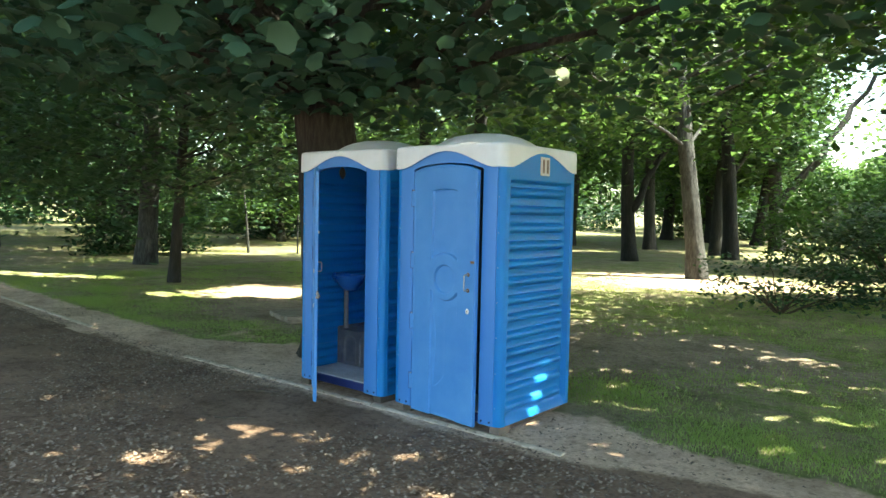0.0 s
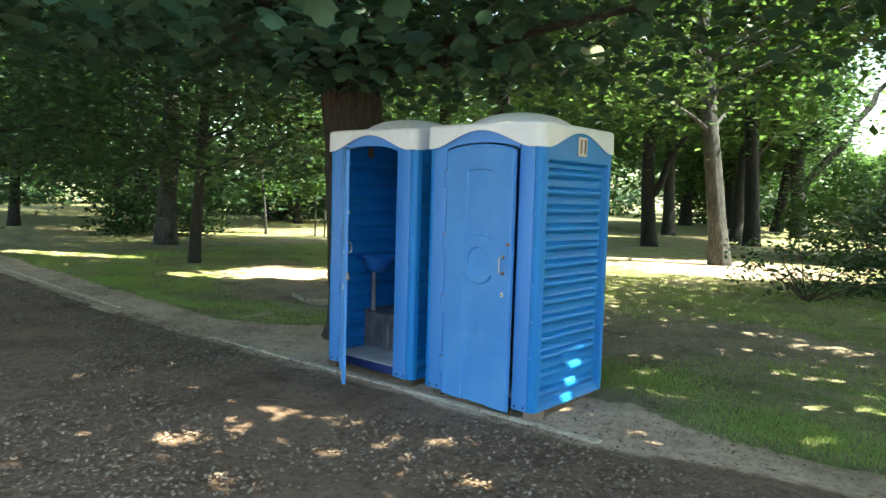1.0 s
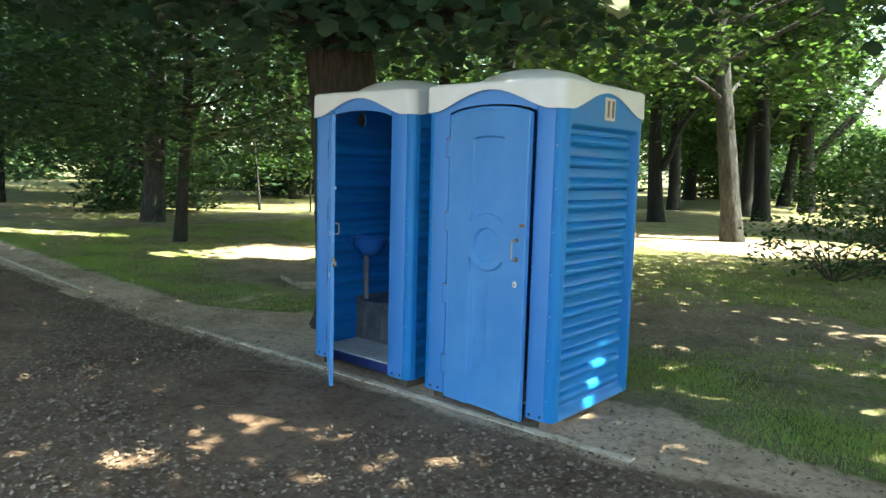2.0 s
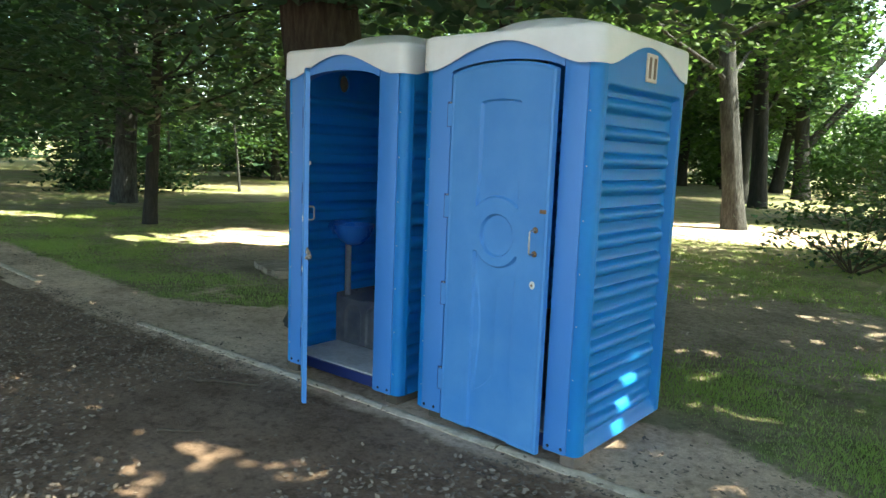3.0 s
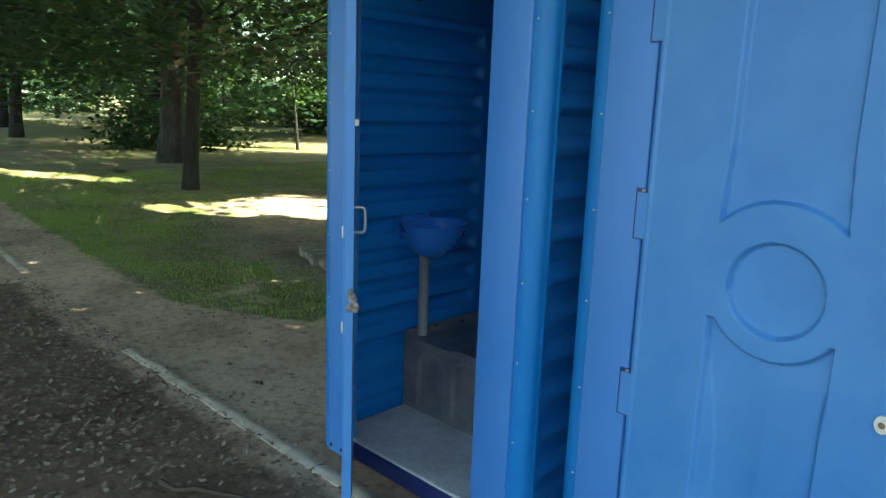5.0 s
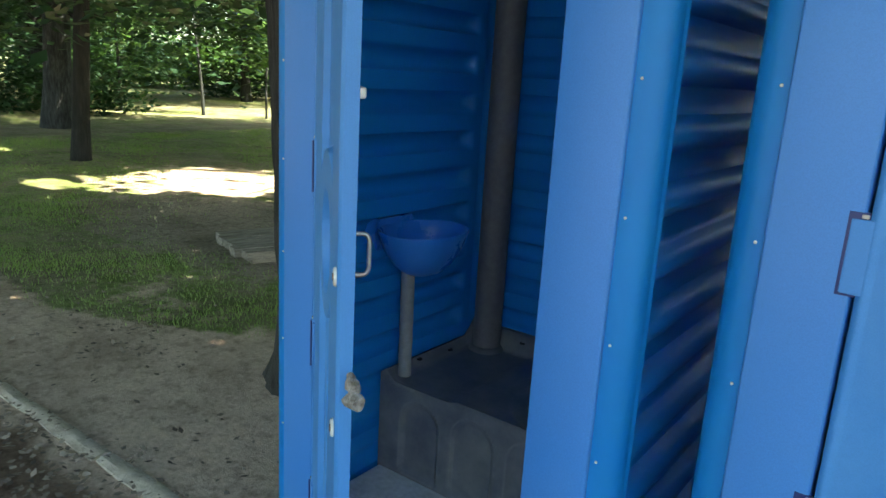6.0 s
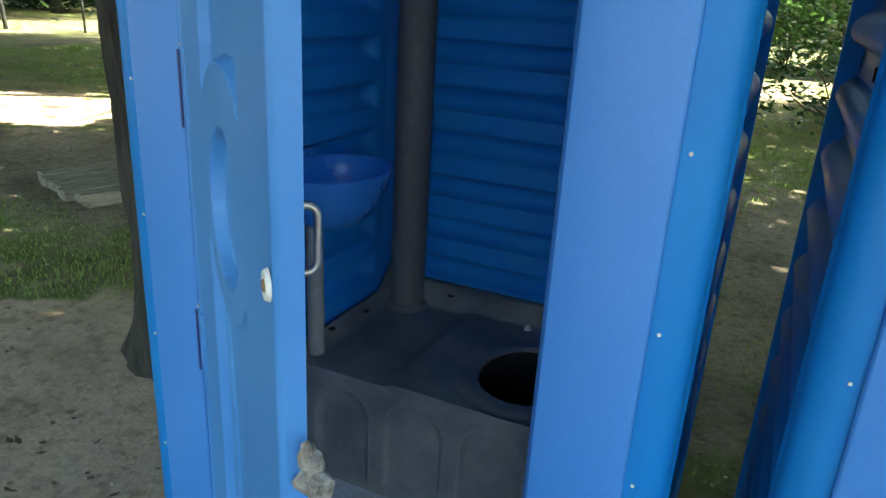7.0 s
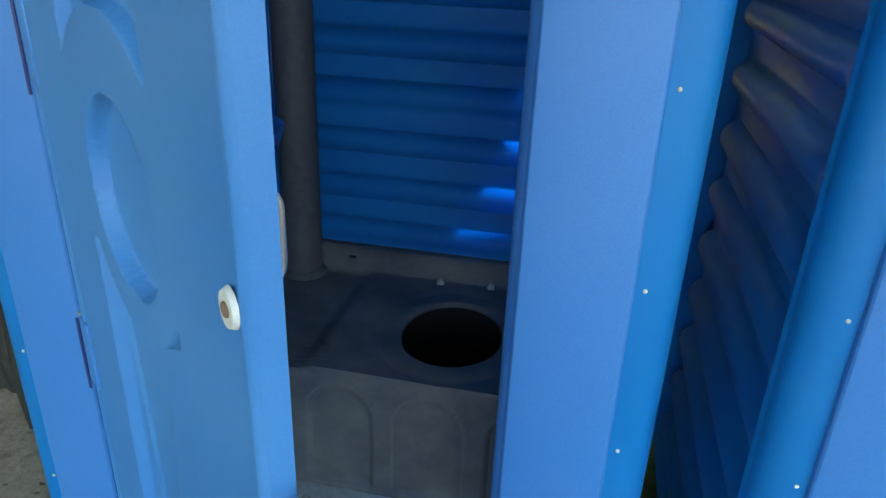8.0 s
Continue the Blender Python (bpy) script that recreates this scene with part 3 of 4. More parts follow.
def door_of(cabin, open_l, angle, outer_handle):
    hinge = open_l + 0.006
    d = part("door", MESHES["door" if outer_handle else "thin_door"], DOOR_BLUE, cabin, "arched door of faded blue plastic with sunk panels", at=pose(hinge, -0.010, 0, 0, 0, -angle))
    for z in (1.816, 1.301, 0.792, 0.281):
        wide = 0.014 if outer_handle else 0.033
        part("hinge_tab", box(-0.026, wide, -0.0005, 0.018, z - 0.125, z, 0.0025), DOOR_BLUE, d)
        part("hinge_pin", box(-0.012, -0.001, -0.0015, 0.01, z + 0.0015, z + 0.0085, 0.0015), STEEL, d)
        # Navy plate on the frame stands in for the dark gap round the tab.
        x0, x1, drop = (-0.0305, 0.0, 0.0) if outer_handle else (-0.0145, -0.0095, 0.015)
        part("hinge_gap_shade", box(hinge + x0, hinge + x1, -0.0064, 0.0, z - 0.129 - drop, z + 0.011 - drop, 0.001), NAVY, cabin)
    if outer_handle:
        pull_handle(d, 0.632, 1.105)
        lock_plate(d, 0.630, 0.88, 0.017)
        clasp = part("hasp", box(0.655, 0.694, -0.006, 0.001, 1.255, 1.275, 0.002), RUST, d, "small rusty bolt plate")
        screw(clasp, 0.675, -0.006, 1.265, RUST, 0.004)
    else:
        lock_plate(d, 0.674, 1.119, 0.0155)
        lock_plate(d, 0.672, 0.815, 0.0155)
        pull_handle(d, 0.632, 1.150, 0.029, 1, False)
        bm = box(0.690, 0.722, 0.022, 0.045, 0.872, 0.905, 0.009, 3)
        bmesh.ops.create_cone(bm, cap_ends=True, segments=14, radius1=0.0135, radius2=0.0125, depth=0.046, matrix=pose(0.716, 0.032, 0.872, 0, 78, 20))
        bmesh.ops.create_uvsphere(bm, u_segments=10, v_segments=7, radius=0.014, matrix=pose(0.712, 0.028, 0.905))
        bmesh.ops.create_uvsphere(bm, u_segments=10, v_segments=7, radius=0.009, matrix=pose(0.718, 0.026, 0.922))
        bmesh.ops.create_uvsphere(bm, u_segments=10, v_segments=7, radius=0.013, matrix=pose(0.726, 0.037, 0.880))
        for v in bm.verts:
            v.co += Vector((noise.noise(v.co * 70), noise.noise(v.co * 70 + Vector((9, 0, 0))), noise.noise(v.co * 70 + Vector((0, 9, 0))))) * 0.005
        bmesh.ops.translate(bm, verts=bm.verts, vec=(0.012, 0.0, 0.022))
        part("latch", bm, CRUST, d, "corroded steel latch on the door edge")
        part("inner_hook", box(0.60, 0.70, 0.029, 0.043, 1.44, 1.46, 0.004), PLATE, d, "pale plastic coat hook")
    return d


def tank(cabin):
    """The seat box over the tank, with a hole, raised flanges and sunk arches on its front."""
    x0, x1, y0, y1, z0, z1 = -0.50, 0.50, 0.44, 1.032, 0.075, 0.430
    hx, hy, rx, ry = 0.130, 0.682, 0.130, 0.160
    n = 128
    verts, faces = [], []

    corners = [math.atan2(y - hy, x - hx) % (2 * math.pi) for x in (x0, x1) for y in (y0, y1)]
    angles = sorted([2 * math.pi * k / n for k in range(n)] + corners)
    n = len(angles)

    def level(x, y):
        pad = max(-0.185 - x, x - 0.46, y - 0.985)
        ring = math.hypot((x - hx) / (rx + 0.062), (y - hy) / (ry + 0.062)) - 1.0
        rise = 0.014 * (1 - float(smoothstep(-0.012, 0.012, np.array(pad)))) - 0.006 * math.exp(-(ring / 0.07) ** 2)
        return z1 + rise + 0.075 * float(smoothstep(y1 - 0.07, y1 - 0.03, np.array(y))) + 0.03 * float(smoothstep(x0 + 0.05, x0 + 0.02, np.array(x)))

    steps = [0.0, 0.03] + [0.04 * k for k in range(2, 25)] + [0.98, 1.0]
    for a in angles:
        c, s = math.cos(a), math.sin(a)
        ex, ey = hx + rx * c, hy + ry * s
        kx = ((x1 if c > 0 else x0) - hx) / c if abs(c) > 1e-9 else 1e9
        ky = ((y1 if s > 0 else y0) - hy) / s if abs(s) > 1e-9 else 1e9
        k = min(kx, ky)
        wx, wy = hx + c * k, hy + s * k
        verts.append((ex, ey, z1 - 0.22))
        verts.append((ex, ey, z1 + 0.006))
        for f in steps[1:]:
            x, y = ex + (wx - ex) * f, ey + (wy - ey) * f
            verts.append((x, y, level(x, y) - (0.01 if f == 1.0 else 0.0)))
        verts.append((wx, wy, z0))
    per = len(steps) + 2
    for k in range(n):
        for i in range(per - 1):
            a, b = k * per + i, ((k + 1) % n) * per + i
            if i == per - 2:
                p, q = verts[a], verts[b]
                if abs(p[1] - y0) < 1e-6 and abs(q[1] - y0) < 1e-6:
                    continue
            faces.append((a, b, b + 1, a + 1))
    m = len(verts)
    nx, nz = 116, 34
    X, Z = np.meshgrid(np.linspace(x0, x1, nx), np.linspace(z0, z1 - 0.008, nz))
    sunk = np.zeros_like(X)
    for c in (-0.095, 0.126, 0.347, -0.316):
        d = np.maximum(np.abs(X - c) - 0.085, np.where(Z > 0.30, np.hypot(X - c, Z - 0.30) - 0.085, -1))
        d = np.maximum(d, 0.10 - Z)
        sunk = np.maximum(sunk, 0.012 * (1 - smoothstep(-0.012, 0.0, d)))
    rim = np.array([level(x, y0) - 0.0095 for x in X[0]])
    Z = z0 + (Z - z0) * ((rim - z0) / (z1 - 0.008 - z0))[None, :]
    verts += np.stack([X, y0 + sunk, Z], 2).reshape(-1, 3).tolist()
    for r in range(nz - 1):
        for k in range(nx - 1):
            a = m + r * nx + k
            faces.append((a, a + 1, a + 1 + nx, a + nx))
    t = part("seat_tank", mesh_of("seat_tank", verts, faces, sharp=45), TANK_GREY, cabin, "stained dark grey seat box with an open hole")
    # Black sleeve and floor, added so the hole reads as deep shade.
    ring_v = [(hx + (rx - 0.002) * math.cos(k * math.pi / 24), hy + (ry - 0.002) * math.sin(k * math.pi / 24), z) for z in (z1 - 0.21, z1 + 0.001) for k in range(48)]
    part("hole_darkness", mesh_of("hole_darkness", ring_v, [(k, (k + 1) % 48, 48 + (k + 1) % 48, 48 + k) for k in range(48)] + [tuple(range(48))]), BLACK, t, "added black sleeve and floor painting the hole dark")
    for x, y in ((0.040, 0.945), (0.190, 0.955)):
        bm = bmesh.new()
        bmesh.ops.create_cone(bm, cap_ends=True, segments=10, radius1=0.012, radius2=0.010, depth=0.010, matrix=pose(x, y, z1 + 0.018))
        bmesh.ops.create_uvsphere(bm, u_segments=8, v_segments=6, radius=0.0095, matrix=pose(x, y, z1 + 0.022))
        part("seat_bolt", bm, WASHER, t, "small bright bolt")
    for x, y in ((-0.245, 0.985), (-0.462, 0.80), (-0.470, 0.62)):
        bm = bmesh.new()
        bmesh.ops.create_cone(bm, cap_ends=True, segments=10, radius1=0.012, radius2=0.011, depth=0.004, matrix=pose(x, y, level(x, y) + 0.0015, -30 if y > 1 else 0))
        part("drain_hole", bm, BLACK, t)
    return t


def lathe(profile, n=28):
    verts, faces = [], []
    for r, z in profile:
        for k in range(n):
            a = 2 * math.pi * k / n
            verts.append((r * math.cos(a), r * math.sin(a), z))
    for i in range(len(profile) - 1):
        for k in range(n):
            a, b = i * n + k, i * n + (k + 1) % n
            faces.append((a, b, b + n, a + n))
    return verts, faces


def basin(cabin):
    v, f = lathe([(0.012, -0.002), (0.045, 0.0), (0.085, 0.012), (0.122, 0.036), (0.152, 0.070), (0.175, 0.108), (0.189, 0.143), (0.197, 0.157), (0.197, 0.162), (0.193, 0.165), (0.184, 0.160), (0.174, 0.132), (0.158, 0.098), (0.132, 0.063), (0.095, 0.038), (0.05, 0.026), (0.004, 0.024)], 72)
    v = [(max(x * 0.69, -0.130), y * 0.88, z * 0.94) for x, y, z in v]
    pv, pf = [], []
    for y, z in ((-0.09, 0.07), (0.09, 0.07), (0.105, 0.13), (0.085, 0.175), (-0.085, 0.175), (-0.105, 0.13)):
        for x in (-0.172, -0.127):
            pv.append((x, y, z))
    for k in range(6):
        a, b = 2 * k, 2 * ((k + 1) % 6)
        pf.append((a, a + 1, b + 1, b))
    pf += [tuple(range(1, 12, 2)), tuple(range(10, -1, -2))]
    w = part("wash_basin", mesh_of("wash_basin", *joined((v, f), (pv, pf)), sharp=45), BASIN_BLUE, cabin, "small dark blue plastic wash basin", at=pose(-0.372, 0.487, 0.832))
    v, f = tube([(-0.070, 0.015, -0.395), (-0.072, 0.015, -0.2), (-0.074, 0.015, 0.03)], [0.024] * 3, 16)
    part("drain_pipe", mesh_of("drain_pipe", v, f, sharp=60), PALE_PIPE, w, "pale grey drain pipe")
    return w


def toilet(x, y, angle, furnished, open_by, label):
    cabin = tagged(new("portable_toilet"), label, "portable toilet", group="portable toilets by the path")
    cabin.matrix_basis = pose(x, y, 0.062, 0, 0, angle)
    for key in ("left_vented" if furnished else "left", "right"):
        part("side_wall", MESHES[key], BLUE, cabin, "blue plastic wall moulded in horizontal ridges")
    part("back_wall", MESHES["back"], BLUE, cabin, "ridged blue plastic back wall")
    open_l, open_r = (-0.372, 0.341) if furnished else (-0.352, 0.364)
    part("front_frame", front_frame(open_l, open_r), FRAME_BLUE, cabin, "smooth blue door frame with an arched head")
    part("inner_bead", inner_bead(open_r), FRAME_BLUE, cabin)
    part("roof", MESHES["roof"], ROOF_WHITE, cabin, "greyish white domed plastic roof with arched skirts")
    part("threshold", box(open_l, open_r, 0.02, 0.075, 0.0, 0.075, 0.008), NAVY, cabin, "dark navy threshold strip")
    bm = box(-0.498, 0.498, 0.03, 1.015, 0.03, 0.085, 0.01)
    part("floor_tray", bm, FLOOR_GREY, cabin, "scuffed pale grey floor tray")
    for sx in (-0.513, 0.513):
        for z in (0.13, 0.40, 0.68, 0.95, 1.22, 1.49, 1.76):
            part("rivet", MESHES["rivet"], WASHER, cabin, at=pose(sx, 0.0075, z + 0.012))
    for sx in (-0.475, -0.40, 0.395, 0.475):
        screw(cabin, sx, -0.006, 0.03, BLACK, 0.010)
    for sx, z in ((-0.53, 2.035), (0.40, 2.05), (-0.40, 2.05), (0.52, 2.035)):
        screw(cabin, sx, -0.022, z, BLACK, 0.006)
    door_of(cabin, open_l, open_by, not furnished)
    tank(cabin)
    v, f = tube([(-0.385, 0.94, 0.40), (-0.385, 0.94, 1.3), (-0.385, 0.94, 2.16)], [0.056] * 3, 20)
    v2, f2 = tube([(-0.385, 0.94, 0.41), (-0.385, 0.94, 0.435), (-0.385, 0.94, 0.45)], [0.075, 0.07, 0.058], 20)
    part("vent_pipe", mesh_of("vent_pipe", *joined((v, f), (v2, f2)), sharp=60), PIPE_GREY, cabin, "tall dark grey vent pipe")
    if furnished:
        basin(cabin)
        part("vent_rim", vent_rim(), BLUE, cabin)
    else:
        vent_plate(cabin)
        for y in (0.585, 0.612):
            part("wall_slot", box(-0.5212, -0.5165, y - 0.005, y + 0.005, 1.303, 1.330, 0.001), BLACK, cabin)
        part("strike_plate", box(0.368, 0.405, -0.004, 0.003, 1.25, 1.27, 0.002), RUST, cabin, "small rusty bolt keeper")
    return cabin


toilet(-4.895, 4.44, 0.7, True, 39.0, "blue plastic portable toilet with its door standing open")
toilet(-3.62, 4.44, 0.3, False, 4.8, "blue plastic portable toilet with its door slightly ajar")


def bearer(x0, x1, y0, y1, z1, mat, label, angle=0.0):
    bm = box(-(x1 - x0) / 2, (x1 - x0) / 2, -(y1 - y0) / 2, (y1 - y0) / 2, -0.04, z1, 0.008, 2)
    for v in bm.verts:
        v.co += Vector((noise.noise(v.co * 9 + Vector((x0, 0, 0))), noise.noise(v.co * 9 + Vector((5, x0, 0))), 0)) * 0.006
    ob = part("support_block", bm, mat, at=pose((x0 + x1) / 2, (y0 + y1) / 2, 0, 0, 0, angle))
    return tagged(ob, label, "support block", group="blocks under the toilets")


for bx0, bx1, by0, by1, bm_, bl_ in (
    (-3.16, -3.07, 4.46, 4.62, STONE, "chipped brick under the corner of a toilet"),
    (-3.22, -3.12, 4.66, 5.45, GAP_TIMBER, "added dark timber in the shaded gap under a toilet"),
    (-4.12, -4.02, 4.5, 5.5, GAP_TIMBER, "added dark timber in the shaded gap under a toilet"),
    (-4.47, -4.37, 4.48, 5.5, GAP_TIMBER, "added dark timber in the shaded gap under a toilet"),
    (-5.46, -5.34, 4.46, 5.5, GAP_TIMBER, "added dark timber in the shaded gap under a toilet"),
):
    bearer(bx0, bx1, by0, by1, 0.0618, bm_, bl_)


# ---- trees ----
# Gaps in the leaf canopy that let the sun reach the ground: middle x, y, half length, half width, direction in degrees.
GAPS = [
    (-7.2, 17.6, 6.2, 2.3, 42), (-11.9, 8.7, 1.9, 1.15, 60), (-12.7, 6.85, 0.5, 0.3, 0), (-17.8, 6.75, 2.0, 0.45, 27),
    (-22.5, 14.5, 2.5, 0.5, 40), 
    (-3.42, 7.28, 0.38, 0.13, 15), (-3.02, 6.64, 0.36, 0.14, 20), (-2.72, 5.92, 0.34, 0.15, 20), (-2.05, 9.25, 0.42, 0.25, 10), (-2.9, 9.5, 0.35, 0.13, 10),
    (-1.5, 6.4, 0.35, 0.14, 0), (-1.9, 7.6, 0.3, 0.14, 15),
    (-6.5, 5.2, 0.18, 0.12, 30), (-1.2, 6.6, 0.4, 0.2, 0), (-2.4, 4.75, 0.29, 0.12, 0),
    (-1.0, 8.2, 0.4, 0.2, 0), (-18.0, 27.0, 4.0, 1.0, 40), (-30.0, 20.0, 6.0, 2.0, 30), (-46.0, 22.0, 9.0, 3.0, 20),
]
drng = random.Random(12)
for cx, cy, reach, count in ((-4.45, 3.25, 0.4, 7), (-4.0, 3.5, 0.4, 6), (-3.2, 3.4, 0.5, 7), (-4.6, 2.7, 0.4, 3), (-1.6, 7.3, 2.6, 9)):
    for _ in range(count):
        GAPS.append((cx + drng.uniform(-reach, reach), cy + drng.uniform(-reach, reach) * 0.7, drng.uniform(0.14, 0.34), drng.uniform(0.07, 0.15), drng.uniform(0, 180)))
# Small gaps with no leaf left in them.
CLEAR = [(-3.18, 4.90, 0.155, 0.16, 28), (-5.28, 5.30, 0.16, 0.13, 0), (-5.08, 5.14, 0.16, 0.13, 40)]
SLOPE = Vector((TO_SUN.x / TO_SUN.z, TO_SUN.y / TO_SUN.z))


def in_gap(p):
    gx, gy = p[:, 0] - SLOPE.x * p[:, 2], p[:, 1] - SLOPE.y * p[:, 2]
    out = np.zeros(len(p), bool)
    sieve = np.abs(np.modf(np.sin(p[:, 0] * 127.1 + p[:, 1] * 311.7 + p[:, 2] * 74.7) * 43758.5)[0])
    for x, y, a, b, turn in GAPS + CLEAR:
        c, s = math.cos(radians(turn)), math.sin(radians(turn))
        u, v = (gx - x) * c + (gy - y) * s, -(gx - x) * s + (gy - y) * c
        wob = 0.25 * np.sin(gx * 7.0 / max(a, 0.6) + 2 * gy) + 0.2 * np.sin(gy * 9.0 / max(b, 0.5))
        hit = (u / a) ** 2 + (v / b) ** 2 < 1.0 + wob
        share = 1.0 if (x, y, a, b, turn) in CLEAR else 0.69 if a <= 0.45 else 0.975
        out |= hit & (sieve < share)
    return out


def leaf_mesh(name, centres, size, rng, tilt=0.55, compound=False, gaps=True, origin=(0, 0, 0)):
    """Many small folded leaves round the centres, in one mesh."""
    if gaps:
        centres = centres[~in_gap(centres + np.array(origin))]
    n = len(centres)
    yaw = rng.uniform(0, 2 * np.pi, n)
    nrm = np.stack([rng.normal(0, tilt, n), rng.normal(0, tilt, n), np.ones(n)], 1)
    nrm /= np.linalg.norm(nrm, axis=1)[:, None]
    fwd = np.stack([np.cos(yaw), np.sin(yaw), rng.normal(-0.25, 0.3, n)], 1)
    fwd -= nrm * (fwd * nrm).sum(1)[:, None]
    fwd /= np.linalg.norm(fwd, axis=1)[:, None]
    side = np.cross(nrm, fwd)
    scale = size * rng.uniform(0.65, 1.25, n)
    if compound:
        half = [(-0.40, 0.0, 0.0), (-0.42, -0.30, -0.10), (-0.20, -0.40, -0.08), (0.08, -0.54, -0.16), (0.20, -0.36, -0.08), (0.44, -0.26, -0.11), (0.56, 0.0, -0.14)]
        shapes = [(-0.05, 0.0, 0.04)] + half + [(f, -w, d) for f, w, d in half[-2:0:-1]]
        faces_of = [(0, k, k + 1) for k in range(1, 12)] + [(0, 12, 1)]
    else:
        shapes = [(-0.5, 0.0, 0.0), (0.05, -0.30, -0.07), (0.5, 0.0, -0.06), (0.05, 0.30, -0.07)]
        faces_of = [(0, 1, 2), (0, 2, 3)]
    m = len(shapes)
    verts = np.empty((n, m, 3))
    for k, (f, w, d) in enumerate(shapes):
        verts[:, k] = centres + scale[:, None] * (fwd * f + side * w + nrm * d)
    verts = verts.reshape(-1, 3).astype(np.float32)
    base = np.arange(n)[:, None, None] * m
    faces = (base + np.array(faces_of)[None]).reshape(-1, len(faces_of[0])).astype(np.int32)
    me = bpy.data.meshes.new(name)
    k = faces.shape[1]
    me.vertices.add(len(verts))
    me.vertices.foreach_set("co", verts.ravel())
    me.loops.add(faces.size)
    me.loops.foreach_set("vertex_index", faces.ravel())
    me.polygons.add(len(faces))
    me.polygons.foreach_set("loop_start", np.arange(0, faces.size, k, dtype=np.int32))
    me.update(calc_edges=True)
    return me


def sprays(rng, tips, per, spread, flat):
    """Leaf places in flattened sprays round the tips."""
    n = len(tips)
    pts = np.repeat(tips, per, 0)
    off = rng.normal(0, 1, (n * per, 3)) * np.array([spread, spread, spread * flat])
    off[:, 2] -= 0.35 * (off[:, 0] ** 2 + off[:, 1] ** 2) / max(spread, 0.1) * 0.5
    return pts + off


def crown_tips(rng, n, radius, z0, z1, hollow=0.35, low_wide=0.0):
    """Places of spray middles in an uneven crown, from z0 to z1 round the stem."""
    f = rng.uniform(0, 1, n)
    prof = np.sin(np.pi * (0.18 + 0.80 * f)) ** 0.7 + low_wide * (1 - f)
    a = rng.uniform(0, 2 * np.pi, n)
    lob = 1 + 0.18 * np.sin(3 * a + 5 * f) + 0.12 * np.sin(7 * a - 9 * f)
    r = radius * prof * lob * np.sqrt(rng.uniform(hollow ** 2, 1, n))
    return np.stack([r * np.cos(a), r * np.sin(a), z0 + (z1 - z0) * f], 1)


def stem(h, r, lean=(0, 0), bend=0.15, seed=0, flare=1.28):
    pts, radii = [], []
    n = 12
    for i in range(n + 1):
        f = i / n
        z = -0.15 + (h + 0.15) * f
        pts.append((lean[0] * f + bend * math.sin(3.1 * f + seed), lean[1] * f + bend * math.cos(2.3 * f + seed) - bend * math.cos(seed), z))
        radii.append(r * (1 - 0.62 * f) * (1 + (flare - 1) * math.exp(-max(z, 0) * 4.0)))
    pts = [(x - bend * math.sin(seed), y, z) for x, y, z in pts]
    return pts, radii


def limb(p0, p1, r0, r1, sag, rng, n=6):
    a, b = Vector(p0), Vector(p1)
    pts, radii = [], []
    for i in range(n + 1):
        f = i / n
        p = a.lerp(b, f)
        p.z += sag * math.sin(math.pi * f)
        if 0 < i < n:
            p += Vector((rng.uniform(-1, 1), rng.uniform(-1, 1), rng.uniform(-1, 1))) * (b - a).length * 0.025
        pts.append(p)
        radii.append(r0 + (r1 - r0) * f)
    return tube(pts, radii, 7, 0.06, True, rng)


def furrowed(pts, radii, seed, sides, old):
    """A trunk swept along pts, with bark furrows and, on an old tree, root flares."""
    rows = 90 if old else 30
    k = np.linspace(0, 1, rows) ** (1.8 if old else 1.3) * (len(pts) - 1)
    line = np.array([[np.interp(q, range(len(pts)), [p[i] for p in pts]) for i in range(3)] for q in k])
    size = np.interp(k, range(len(pts)), radii)
    verts, faces = [], []
    for (cx, cy, cz), r in zip(line, size):
        for i in range(sides):
            a = 2 * math.pi * i / sides
            c, s_ = math.cos(a), math.sin(a)
            rough = noise.noise((c * 5.5 + seed, s_ * 5.5, cz * 1.1)) * 0.07 + noise.noise((c * 13 + seed, s_ * 13, cz * 2.8)) * 0.05
            if old:
                rough -= 0.06 * abs(noise.noise((c * 9 + seed, s_ * 9, cz * 0.9))) ** 0.5 - 0.02
                rough += (0.05 + 0.15 * math.cos(5 * a + 0.6) + 0.08 * math.cos(3 * a + 2.0)) * math.exp(-max(cz + 0.05, 0) * 4.5)
            verts.append((cx + c * r * (1 + rough), cy + s_ * r * (1 + rough), cz))
    for j in range(rows - 1):
        for i in range(sides):
            a, b = j * sides + i, j * sides + (i + 1) % sides
            faces.append((a, b, b + sides, a + sides))
    faces.append(tuple(range(len(verts) - sides, len(verts))))
    return verts, faces


def tree(x, y, h, r, crown_r, z0, z1, sprays_n, per, leaf, label, mat=LEAF, bark=BARK, lean=(0, 0), seed=0, tilt=0.55, flat=0.35, spread=0.55, compound=False, low_wide=0.0, gaps=True, forks=(), limbs=14, hollow=0.35, bend=None, group="trees of the park", extra=None):
    t = tagged(new("tree"), label, "tree", group=group)
    t.matrix_basis = pose(x, y, 0)
    rng, nrng = random.Random(seed), np.random.default_rng(seed)
    pts, radii = stem(h, r, lean, 0.12 + r * 0.3 if bend is None else bend, seed, 1.25 if compound else 1.28)
    pieces = [furrowed(pts, radii, seed, 72 if compound else 24, compound)]
    for fx, fy, fz0, fz1, fr in forks:
        k = min(range(len(pts)), key=lambda i: abs(pts[i][2] - fz0))
        pieces.append(limb(pts[k], (pts[k][0] + fx, pts[k][1] + fy, fz1), fr, fr * 0.45, -0.15, rng, 9))
    tips = crown_tips(nrng, sprays_n, crown_r, z0, z1, hollow, low_wide)
